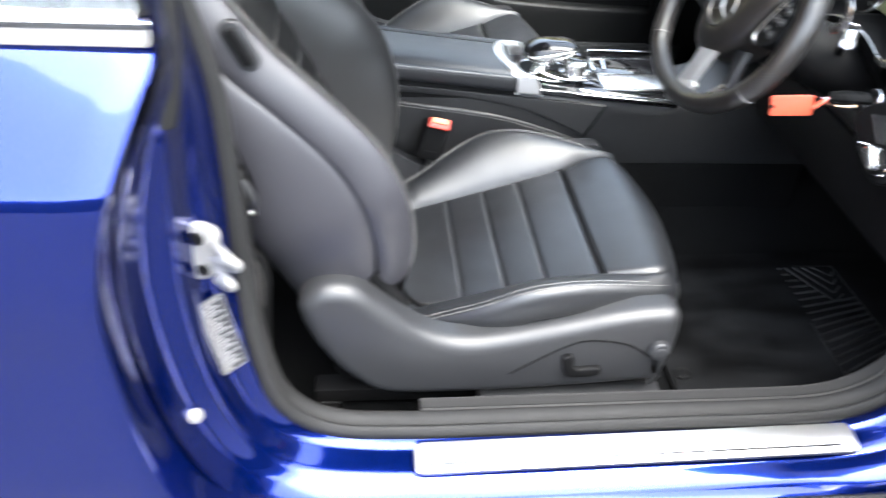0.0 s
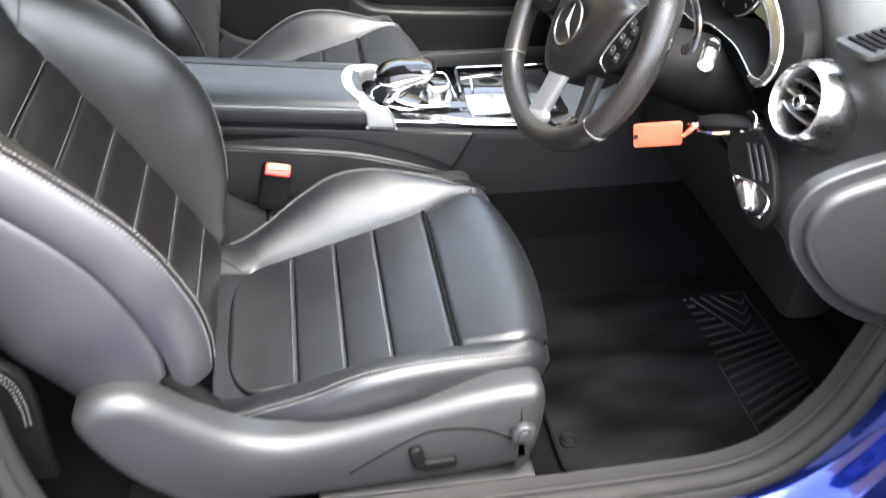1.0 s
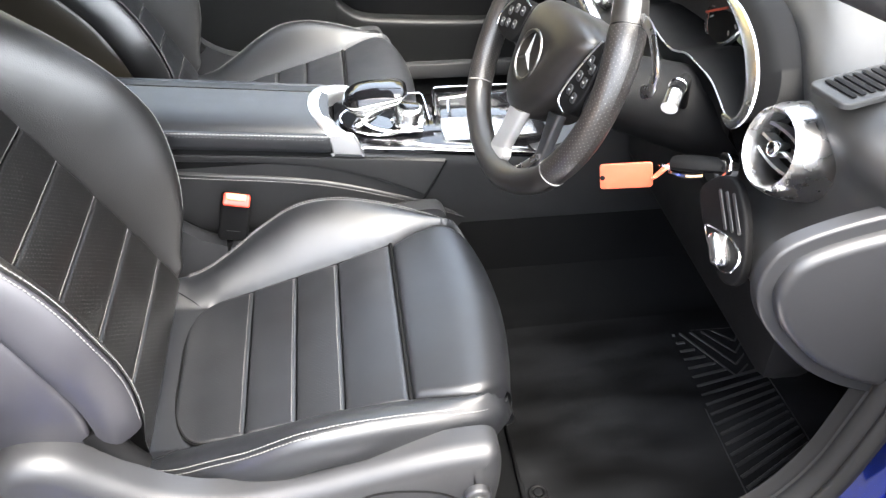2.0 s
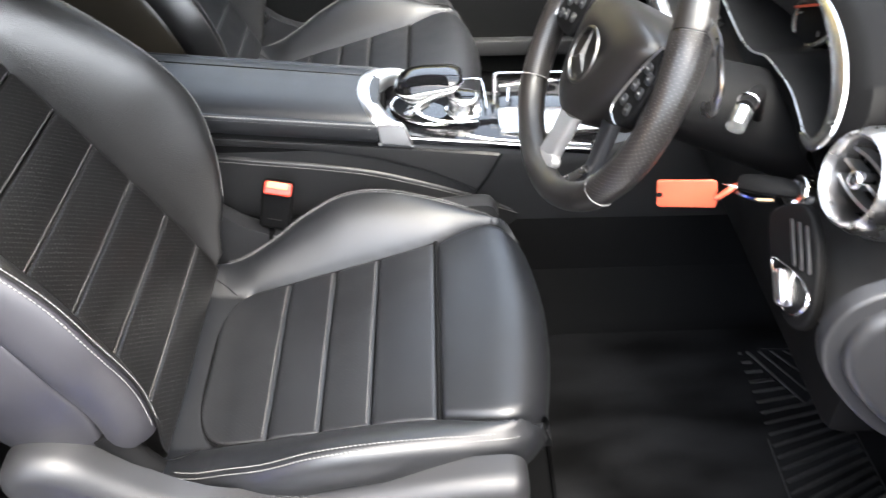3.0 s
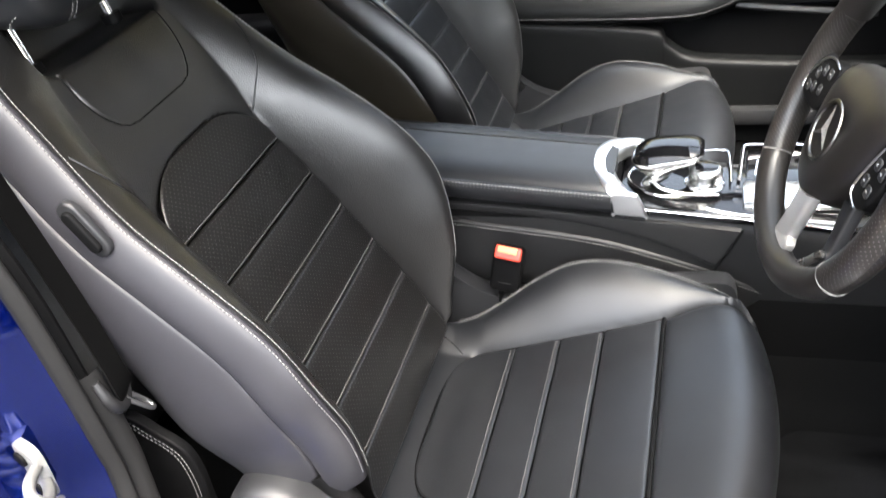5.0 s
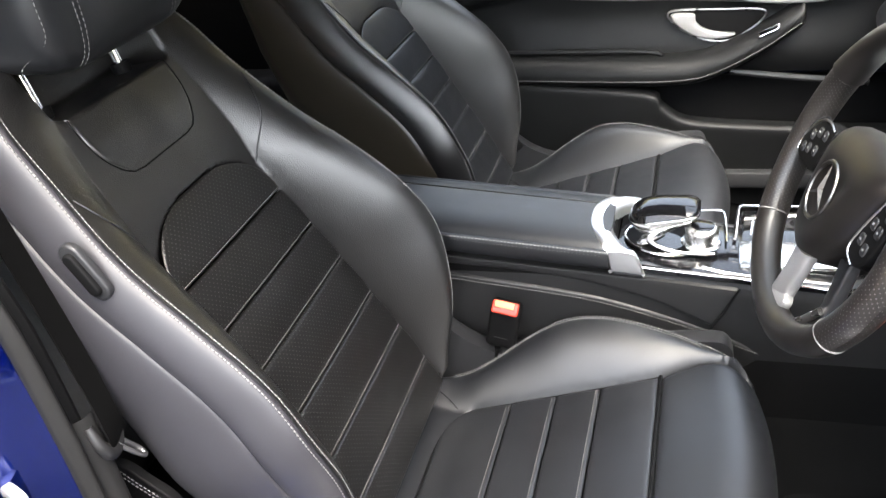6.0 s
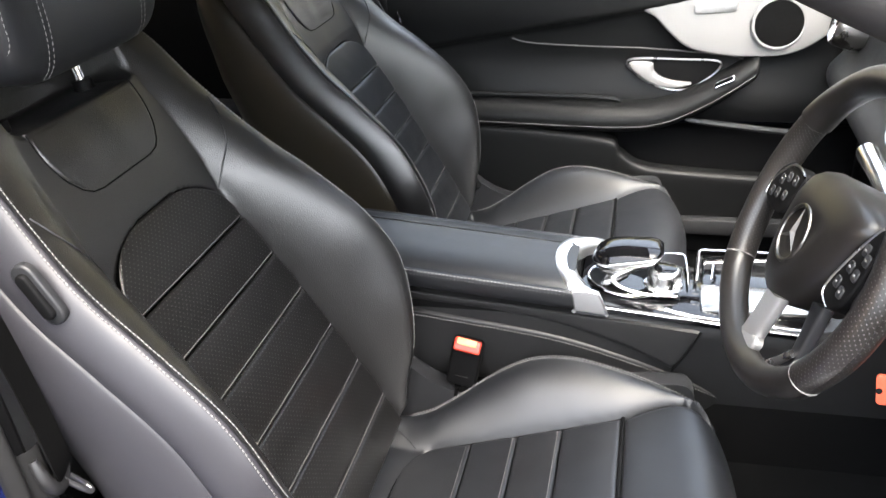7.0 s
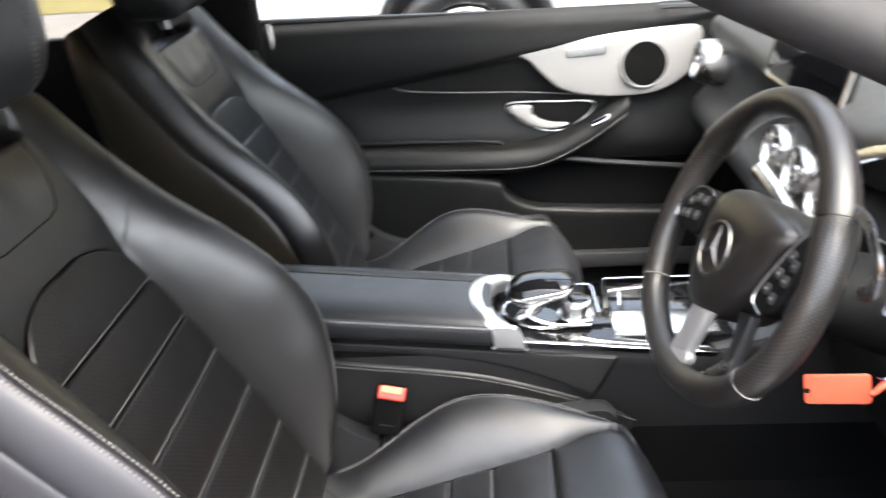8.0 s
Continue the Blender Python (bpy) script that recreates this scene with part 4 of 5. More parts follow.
part("armrest_seam", tube([(x, CY + 0.0385, 0.688 - 0.098 * (x + 0.16) - 0.0010) for x in (-0.32, -0.2, -0.1, 0.0, 0.058)], 0.0014, 6), DARK, arm)
part("armrest_base", box(-0.33, 0.07, CY - 0.074, CY + 0.08, 0.60, 0.650, 0.008), DARK, console)
# silver saddle in front of the armrest, with a leg down each side
rows = []
for k in range(61):
    a = -1 + 2 * k / 60
    x0 = 0.0335 + 0.028 * abs(a) ** 2.2
    wd = 0.031 + 0.012 * abs(a) ** 2.0
    y, z = CY + 0.0805 * a, 0.6705 - 0.012 * abs(a) ** 2.5
    roll = 0.010 * max(0.0, (abs(a) - 0.86) / 0.14) ** 2
    rows.append([Vector((x0 + wd * f, y, z - dz - roll)) for f, dz in spline_2d([(-0.02, 0.016), (0.0, 0.004), (0.05, 0.0), (0.35, 0.001), (0.75, 0.006), (0.95, 0.011), (1.0, 0.015), (1.0, 0.026)], 18)])
bm = sheet(rows)
leg_line = [(0.0625, 0.654), (0.0655, 0.640), (0.0685, 0.6225), (0.0705, 0.6205), (0.1135, 0.6165), (0.1155, 0.6185), (0.111, 0.634), (0.1055, 0.647), (0.100, 0.654), (0.08, 0.657)]
for side in (-1, 1):
    leg = plate(smooth2([(-side * x, z) for x, z in leg_line], 50), (0, CY + side * 0.0765, 0), (-side, 0, 0), (0, 0, 1), 0.0065, 0.003)
    merge(bm, leg)
part("silver_surround", bm, BRUSHED, console, "brushed silver surround at the armrest", sharp=50)
# lacquered control panel, silver inlay, cup tray
pz = lambda x: 0.6285 - 0.10 * (x - 0.07)
part("lacquer_panel", plate(rounded(0.33, 0.150, 0.02), (0.235, CY, 0.606), (1, 0, -0.10), (0, 1, 0), 0.010, 0.003), PIANO, console, "glossy black console panel")
inlay = part("silver_inlay", plate(smooth2([(0.075, -0.046), (0.10, -0.054), (0.16, -0.056), (0.225, -0.057), (0.245, -0.052), (0.25, -0.04), (0.25, 0.04), (0.245, 0.060), (0.20, 0.066), (0.10, 0.064), (0.075, 0.05)], 60), (0.0, CY, 0.6325), (1, 0, -0.10), (0, 1, 0), 0.004, 0.0015), SILVER, console, "satin silver control inlay")
rows = [[Vector((0.140 + 0.056 * f * math.cos(a), CY + 0.002 + 0.046 * f * math.sin(a), pz(0.140 + 0.056 * f * math.cos(a)) + 0.0028 + 0.0060 * f ** 2.5)) for a in [2 * math.pi * k / 40 for k in range(40)]] for f in (0.05, 0.3, 0.55, 0.75, 0.9, 1.0)]
well = part("control_well", sheet(rows, closed=True), DARK, inlay, "black bowl under the hand rest")
part("well_rim", tube([(0.140 + 0.057 * math.cos(a), CY + 0.002 + 0.047 * math.sin(a), pz(0.140 + 0.056 * math.cos(a)) + 0.0082) for a in [2 * math.pi * k / 48 for k in range(48)]], 0.0024, 8, closed=True), CHROME, well, "chrome rim")
# cantilevered hand rest: silver wedge on a curved stem, glossy black dome on top
rest_low = curve_at([0.088, 0.098, 0.112, 0.126, 0.145, 0.164, 0.191], [0.664, 0.656, 0.646, 0.6400, 0.650, 0.662, 0.677])
rest_lip = curve_at([0.088, 0.12, 0.16, 0.191], [0.668, 0.675, 0.682, 0.6865])
dome_top = curve_at([0.088, 0.094, 0.104, 0.127, 0.155, 0.178, 0.187, 0.191], [0.668, 0.680, 0.688, 0.6945, 0.6950, 0.6935, 0.6905, 0.6865])


def rest_w(x):
    f = (x - 0.088) / 0.103
    return 0.034 * max(0.0, 1 - (1 - min(1, f / 0.35)) ** 2.2) ** 0.5 * max(0.0, 1 - max(0.0, (f - 0.80) / 0.20) ** 2 * 0.75) ** 0.5 + 0.001


xs = [0.088 + 0.103 * (0.5 - 0.5 * math.cos(math.pi * k / 32)) for k in range(33)]
rows = []
for x in xs:
    w, zb, zt = rest_w(x), rest_low(x), rest_lip(x)
    half = [(0.0, zb), (0.55 * w, zb + 0.001), (0.86 * w, zb + 0.3 * (zt - zb)), (0.985 * w, zb + 0.75 * (zt - zb)), (w, zt - 0.0012), (0.97 * w, zt)]
    rows.append([Vector((x, CY - y, z)) for y, z in half[::-1]] + [Vector((x, CY + y, z)) for y, z in half[1:]])
rest = part("hand_rest", sheet(rows, closed=True, caps=True), SILVER, console, "arched silver hand rest", sharp=55)
rows = []
for x in xs:
    w, zt, zd = 0.965 * rest_w(x), rest_lip(x), dome_top(x)
    rows.append([Vector((x, CY + w * c, zt + (zd - zt) * max(0.0, 1 - abs(c) ** 3.2) ** 0.6)) for c in [-1 + j / 12 for j in range(25)]])
part("touchpad", sheet(rows), PIANO, rest, "glossy black touchpad dome", sharp=70)
part("rest_stem", tube(spline([(0.136, CY - 0.012, 0.652), (0.122, CY - 0.016, 0.643), (0.112, CY - 0.017, 0.634), (0.106, CY - 0.016, 0.626)], 14), lambda f: 0.013 - 0.003 * f, 14, flat=0.8), SILVER, rest, "curved silver stem")
part("rest_arm", tube(spline([(0.118, CY - 0.026, 0.643), (0.134, CY - 0.036, 0.637), (0.158, CY - 0.0405, 0.6325), (0.186, CY - 0.039, 0.629), (0.212, CY - 0.034, 0.6265)], 24), lambda f: 0.0042 - 0.002 * f, 10), CHROME, rest, "curved chrome arm")
knob = part("rotary_knob", disc((0.192, CY - 0.010, 0.626), (0.08, 0, 1), 0.0245, 0.034, 48, 0.008), SILVER, console, "silver rotary knob")
part("knob_cap", disc((0.1948, CY - 0.010, 0.6598), (0.08, 0, 1), 0.0165, 0.0015, 28), PIANO, knob, "glossy knob cap")
part("knob_collar", ring((0.1925, CY - 0.010, 0.632), (0.08, 0, 1), 0.0265, 0.0022, 40, 8), CHROME, knob)
part("button_frame", tube(spline([(0.190, 0.440, 0.6255), (0.219, 0.446, 0.6235), (0.2265, 0.438, 0.6228), (0.229, 0.40, 0.6225), (0.2295, 0.353, 0.6225)], 30), 0.0016, 8), CHROME, inlay, "thin chrome button frame")
part("panel_edge", tube([(0.112, 0.2688, 0.6265), (0.25, 0.2688, 0.6130), (0.395, 0.2688, 0.5990)], 0.0013, 6), CHROME, console, "thin chrome panel edge")
for x, y in ((0.155, -0.056), (0.175, -0.057), (0.198, -0.055), (0.238, 0.03), (0.239, 0.0), (0.238, -0.03)):
    part("console_button", plate(rounded(0.015, 0.012, 0.003), (x, CY + y, pz(x) + 0.0005), (1, 0, -0.10), (0, 1, 0), 0.004, 0.0015), PIANO, inlay, "small black console button")
tray = part("cup_tray", box(0.250, 0.42, CY - 0.052, CY + 0.118, 0.585, 0.617, 0.006), PIANO, console, "glossy black covered cup tray")
part("tray_lid", box(0.246, 0.40, CY - 0.050, CY + 0.018, 0.606, 0.6205, 0.004), SILVER, tray, "sliding silver tray lid")
part("tray_frame", tube([(0.241, 0.364, 0.6225), (0.2475, 0.452, 0.6235), (0.2495, 0.459, 0.6235), (0.256, 0.4625, 0.623), (0.42, 0.475, 0.616)], 0.0028, 8), CHROME, tray, "thin chrome frame")
part("tray_bar", tube([(0.264, 0.372, 0.622), (0.268, 0.408, 0.626)], 0.003, 8), CHROME, tray)
part("tray_lip", tube(spline([(0.196, CY - 0.063, 0.6215), (0.23, CY - 0.069, 0.6175), (0.28, CY - 0.070, 0.612), (0.38, CY - 0.066, 0.602)], 24), 0.0026, 8), CHROME, tray, "curved chrome tray lip")

# ---- belt buckles ----
def build_buckle(label):
    b = thing("belt_buckle", (-0.09, 0.225, 0.47), label, "belt buckle", "belt buckles")
    top, low = Vector((-0.081, 0.228, 0.580)), Vector((-0.103, 0.230, 0.475))
    d = (top - low).normalized()
    side = Vector((d.z, 0, -d.x))
    body_bm = plate(rounded(0.046, 0.078, 0.008), (top + low * 0.62) / 1.62 - Vector((0, -0.012, 0)), side, d, 0.024, 0.005)
    part("buckle_case", body_bm, DARK, b, "black plastic buckle case")
    part("release_button", plate(rounded(0.040, 0.020, 0.004), top - Vector((0, 0.016, 0.004)) + d * 0.006, side, (d + Vector((0, 0.75, 0))).normalized(), 0.006, 0.0025), BUTTON, b, "orange-red release button")
    part("button_slot", plate(rounded(0.029, 0.010, 0.002), top - Vector((0, 0.0195, -0.001)) + d * 0.009, side, (d + Vector((0, 0.75, 0))).normalized(), 0.0035, 0.001), material("amber_slot", (0.50, 0.17, 0.06), 0.4), b)
    part("stalk", tube([low + Vector((0, 0, 0.02)), low - d * 0.05], 0.010, 10, flat=0.5), DARK, b, "black buckle stalk")
    mid = top + (low - top) * 0.55
    part("case_groove", tube([mid - side * 0.010 - Vector((0, 0.0135, 0)), mid + side * 0.010 - Vector((0, 0.0135, 0))], 0.0006, 6), SEAL, b, "thin moulded line")
    return b


build_buckle("black seat belt buckle with red release button")

# ---- driver belt at the pillar ----
belt = thing("seat_belt", (-0.40, -0.27, 0.60), "black seat belt with chrome tongue hanging by the pillar", "seat belt")
rows = []
for p in spline([(-0.49, -0.215, 1.12), (-0.45, -0.225, 0.97), (-0.415, -0.240, 0.88), (-0.385, -0.256, 0.81), (-0.366, -0.268, 0.755), (-0.385, -0.25, 0.72), (-0.43, -0.225, 0.66), (-0.50, -0.20, 0.56)], 40):
    rows.append([p + Vector((-0.35, 0.94, 0)) * w + Vector((0.94, 0.35, 0)) * t for w, t in ((-0.020, 0), (0.020, 0), (0.020, 0.0014), (-0.020, 0.0014))])
part("webbing", sheet(rows, closed=True, caps=True), WEB, belt, "black belt webbing")
grip = [(-0.372, -0.292, 0.778), (-0.364, -0.293, 0.755), (-0.366, -0.283, 0.738), (-0.374, -0.265, 0.734), (-0.382, -0.250, 0.746), (-0.384, -0.246, 0.768)]
part("tongue_cover", tube(spline(grip, 30), lambda f: 0.0045 + 0.0035 * math.sin(math.pi * f), 12), RUBBER, belt, "dark plastic tongue grip")
part("tongue", tube(spline([(-0.366, -0.272, 0.738), (-0.366, -0.256, 0.712), (-0.367, -0.244, 0.696), (-0.373, -0.238, 0.694), (-0.375, -0.243, 0.706), (-0.374, -0.260, 0.734)], 30), 0.0028, 8), BRUSHED, belt, "steel belt tongue")

# ---- rear seat ----
rs = thing("rear_seat", (-1.0, 0.375, 0.35), "dark leather rear bench behind the front seats", "rear seat")
for y0, y1 in ((-0.22, 0.36), (0.39, 0.97)):
    part("rear_cushion", box(-1.15, -0.62, y0, y1, 0.36, 0.56, 0.06, segments=5), LEATHER, rs)
    part("rear_backrest", box(-1.32, -1.12, y0, y1, 0.50, 1.02, 0.06, segments=5), LEATHER, rs)
part("side_armrest", box(-1.15, -0.55, -0.34, -0.235, 0.36, 0.66, 0.03, segments=4), SEAL, rs, "grey side panel beside the rear seat")
part("side_armrest", box(-1.15, -0.55, 0.985, 1.09, 0.36, 0.66, 0.03, segments=4), DARK, rs)
edge_line = spline([(-0.50, -0.2385, 0.672), (-0.43, -0.2385, 0.662), (-0.400, -0.2385, 0.6405), (-0.371, -0.2385, 0.6126), (-0.364, -0.2385, 0.575), (-0.366, -0.2385, 0.535)], 40)
rim_part = part("side_panel_edge", plate([(p.x + 0.010, p.z + 0.004) for p in edge_line] + [(-0.36, 0.44), (-0.62, 0.44), (-0.62, 0.676)], (0, -0.226, 0), (1, 0, 0), (0, 0, 1), 0.012, 0.003), DARK, rs, "black padded side panel edge")
stuff(part("panel_stitching", stitches([edge_line, [p + Vector((-0.006, 0, -0.003)) for p in edge_line]], 0.0055, 0.0040, 0.0007), THREAD_DIM, rim_part))
part("rear_upper_side", box(-1.35, -0.52, -0.355, -0.335, 0.60, 1.02, 0.008), DARK, rs)


# ---- steering wheel ----
# local axes: x to the driver's right, y up the rim, z towards the driver
TILT_W = radians(22.7)
WHEEL = Matrix.Translation((0.3295, 0.0155, 0.8784)) @ Matrix.Rotation(radians(5), 4, "Z") @ Matrix(((0, math.sin(TILT_W), -math.cos(TILT_W)), (-1, 0, 0), (0, math.cos(TILT_W), math.sin(TILT_W)))).to_4x4()
WHEEL = WHEEL @ Matrix.Rotation(radians(4.4), 4, "Z")        # the wheel stands a little off centre
PLACE = WHEEL
wheel = thing("steering_wheel", (0, 0, 0), "black leather steering wheel with silver lower spoke", "steering wheel")
PLACE = WHEEL


def rim_point(a, r=0.162):
    """a in degrees from straight up, clockwise as the driver sees it; the rim is flattened below."""
    r *= 1 - 0.065 * math.exp(-(((a - 132) / 26) ** 2))
    x, y = r * math.sin(radians(a)), r * math.cos(radians(a))
    if y < -0.095:
        y = -0.095 + (y + 0.095) * 0.68
    return Vector((x, y, 0.011))


def rim_arc(a0, a1, grow=1.0, n=40):
    rows, uvs = [], []
    length = 0.0
    for k in range(n + 1):
        a = a0 + (a1 - a0) * k / n
        p, q = rim_point(a - 0.5), rim_point(a + 0.5)
        c = rim_point(a)
        d = (q - p).normalized()
        out = Vector((d.y, -d.x, 0)) * -1
        if out.dot(c) < 0:
            out = -out
        thumb = 0.0025 * (math.exp(-(((a - 62) / 16) ** 2)) + math.exp(-(((a + 62) / 16) ** 2)))
        row, uv = [], []
        for j in range(21):
            b = 2 * math.pi * j / 20
            r = (0.0153 + thumb) * grow
            row.append(c + out * r * math.cos(b) + Vector((0, 0, 1)) * r * 1.08 * math.sin(b))
            uv.append((0.0165 * b, 0.176 * radians(a)))
        rows.append(row)
        uvs.append(uv)
    return sheet(rows, uvs=uvs)


for a0, a1, mat_, lab in ((-58, 58, RIM_LEATHER, "smooth leather rim section"), (58, 122, WHEEL_PERF, "perforated leather grip section"), (122, 238, RIM_LEATHER, "smooth leather rim section"), (238, 302, WHEEL_PERF, "perforated leather grip section")):
    part("rim_section", rim_arc(a0 + 0.3, a1 - 0.3, 1.0 if mat_ is RIM_LEATHER else 1.02), mat_, wheel, lab)
for a in (-58, 58, 122, 238):
    c = rim_point(a)
    part("rim_seam", ring(c, (c.cross(Vector((0, 0, 1)))), 0.0160, 0.0009, 28, 6), THREAD_DIM, wheel)
# hub cover
rows = []
hub = smooth2([(-0.066, 0.034), (-0.056, 0.054), (-0.030, 0.064), (0.005, 0.067), (0.045, 0.068), (0.082, 0.063), (0.096, 0.050), (0.086, 0.022), (0.074, -0.004), (0.055, -0.034), (0.028, -0.060), (0.000, -0.072), (-0.028, -0.070), (-0.050, -0.050), (-0.064, -0.010)], 72)
for f, z in ((0.94, -0.045), (0.98, -0.012), (1.0, 0.004), (0.97, 0.013), (0.90, 0.0205), (0.74, 0.0275), (0.55, 0.0305), (0.42, 0.0310), (0.36, 0.0285), (0.2, 0.0280), (0.02, 0.0280)):
    rows.append([Vector((0.004 + (x - 0.004) * f, y * f, z)) for x, y in hub])
hubp = part("hub_cover", sheet(rows, closed=True, caps=True), RIM_LEATHER, wheel, "smooth black airbag cover", sharp=60)
emblem = part("emblem_ring", ring((0, 0, 0.0310), (0, 0, 1), 0.0285, 0.0022, 40, 8), EMBLEM, hubp, "dull chrome ring emblem")
b = bmesh.new()
for k in range(3):
    a = radians(90 + 120 * k)
    tip, s = Vector((0.027 * math.cos(a), 0.027 * math.sin(a), 0.033)), Vector((-math.sin(a), math.cos(a), 0))
    vs = [b.verts.new(p) for p in (tip, s * 0.0032 + Vector((0, 0, 0.0305)), -s * 0.0032 + Vector((0, 0, 0.0305)), Vector((0, 0, 0.0350)))]
    for q in ((0, 1, 3), (0, 3, 2), (0, 2, 1), (1, 2, 3)):
        b.faces.new([vs[i] for i in q])
part("emblem_blades", b, EMBLEM, emblem, smooth=False)
# side spokes with their button fields
for side in (-1, 1):
    rows = []
    for k in range(13):
        f = k / 12
        x = side * (0.070 + 0.090 * f)
        hw = 0.036 - 0.010 * math.sin(math.pi * f) - 0.006 * f
        zc = 0.007 * f
        rows.append([Vector((x, 0.010 + hw * math.cos(q), zc + 0.012 * math.sin(q))) for q in [2 * math.pi * j / 20 for j in range(20)]])
    sp = part("side_spoke", sheet(rows, closed=True, caps=True), LEATHER, wheel, "black side spoke")
    field = [(-x, y) for x, y in ((0.064, 0.040), (0.088, 0.043), (0.112, 0.036), (0.136, 0.012), (0.137, -0.006), (0.112, -0.012), (0.076, -0.008), (0.066, 0.012))] if side < 0 else [(0.122, 0.064), (0.134, 0.050), (0.136, 0.020), (0.130, -0.008), (0.112, -0.020), (0.092, -0.014), (0.093, 0.004), (0.108, 0.040)]
    fld = smooth2(field, 40)
    fp = part("button_field", plate(fld, (0, 0, 0.006), (1, 0, 0), (0, 1, 0), 0.016, 0.003), DARK, sp, "black button field")
    part("field_frame", tube(spline([(x, y, 0.0215) for x, y in (field[:5] if side < 0 else field[4:] + field[:1])], 24), 0.0013, 6), DULL_CHROME, fp, "thin chrome frame")
    for bx, by in (((0.078, 0.030), (0.096, 0.028), (0.112, 0.020), (0.086, 0.010), (0.106, 0.006), (0.122, 0.002)) if side < 0 else ((0.106, 0.004), (0.120, 0.000), (0.112, 0.022), (0.126, 0.020), (0.120, 0.042), (0.129, 0.036))):
        btn = part("wheel_button", plate(rounded(0.010, 0.011, 0.003), (side * bx, by, 0.0205), (1, 0, 0), (0, 1, 0), 0.003, 0.001), PLASTIC, fp)
        part("symbol", plate(rounded(0.0034, 0.0022, 0.0008, 2), (side * bx, by, 0.0233), (1, 0, 0), (0, 1, 0), 0.0008, 0.0002), PRINT, btn)
# lower spoke: a silver left leg, a right one blackened for shade and the bar that joins them above the rim
legs = ((-1, SPOKE, "satin silver lower spoke", [(0.010, -0.062, 0.016, 0.020), (0.003, -0.088, 0.013, 0.0195), (-0.006, -0.112, 0.010, 0.020), (-0.016, -0.138, 0.006, 0.023)]), (1, LEATHER, "lower spoke leg, blackened for shade", [(0.056, -0.040, -0.006, 0.014), (0.060, -0.070, -0.008, 0.010), (0.060, -0.100, -0.010, 0.010), (0.056, -0.128, -0.006, 0.014)]))
for side, mat_, lab, line in legs:
    rows = []
    for p, hw in zip(spline([q[:3] for q in line], 21), spline([(q[3], 0, 0) for q in line], 21)):
        rows.append([Vector((p.x + hw.x * math.copysign(abs(math.cos(q)) ** 0.5, math.cos(q)), p.y + 0.25 * hw.x * math.cos(q), p.z + 0.007 * math.copysign(abs(math.sin(q)) ** 0.6, math.sin(q)))) for q in [2 * math.pi * j / 24 for j in range(24)]])
    part("lower_spoke", sheet(rows, closed=True, caps=True), mat_, wheel, lab)
part("spoke_foot", plate(smooth2([(-0.042, -0.146), (-0.030, -0.128), (0.004, -0.112), (0.020, -0.116), (0.012, -0.132), (-0.010, -0.150), (-0.030, -0.154)], 40), (0, 0, 0.006), (1, 0, 0), (0, 1, 0), 0.0100, 0.004), SPOKE, wheel, "silver spoke foot")
part("spoke_bar", tube(spline([(-0.034, -0.153, 0.010), (-0.006, -0.150, 0.011), (0.024, -0.138, 0.010), (0.050, -0.118, 0.006), (0.066, -0.092, 0.000)], 30), lambda f: 0.0065 - 0.002 * f, 10, flat=0.7), DULL_CHROME, wheel, "dark metallic lower spoke edge")
PLACE = Matrix.Identity(4)
# column shroud
rows = []
for k in range(13):
    f = k / 12
    c = Vector((0.345 + 0.23 * f, 0.012, 0.862 - 0.075 * f))
    w, h = 0.046 + 0.02 * f, 0.036 + 0.02 * f
    rows.append([c + Vector((0.3 * h * math.sin(q), w * math.cos(q), h * math.sin(q))) for q in [2 * math.pi * j / 28 for j in range(28)]])
column = thing("steering_column", (0.55, 0.012, 0.78), "dark steering column with control stalks", "steering column")
part("shroud", sheet(rows, closed=True, caps=True), DARK, column, "dark plastic column shroud")
stalk = part("stalk", tube([(0.480, -0.030, 0.835), (0.450, -0.085, 0.900), (0.4185, -0.135, 0.912)], lambda f: 0.0055 + 0.003 * f, 12), DARK, column, "black column stalk")
part("stalk_tip", tube([(0.4175, -0.1365, 0.9114), (0.4130, -0.1435, 0.9085), (0.4075, -0.1525, 0.9045)], 0.0086, 16), SILVER, stalk, "silver stalk tip")
part("stalk_band", ring((0.4255, -0.1235, 0.9125), (-0.5, -0.8, -0.1), 0.0086, 0.0012, 24, 6), CHROME, stalk, "thin chrome band")
part("shift_paddle", tube(spline([(0.378, -0.118, 0.984), (0.377, -0.145, 0.985), (0.375, -0.165, 0.977), (0.374, -0.182, 0.962), (0.374, -0.178, 0.940), (0.374, -0.160, 0.928)], 30), 0.0065, 10, flat=0.5, up=(1, 0, 0)), DULL_CHROME, column, "dull silver shift paddle")
part("stalk", tube([(0.405, 0.06, 0.88), (0.40, 0.13, 0.90), (0.398, 0.19, 0.905)], lambda f: 0.008 + 0.004 * f, 12), SILVER, column, "silver-tipped stalk")

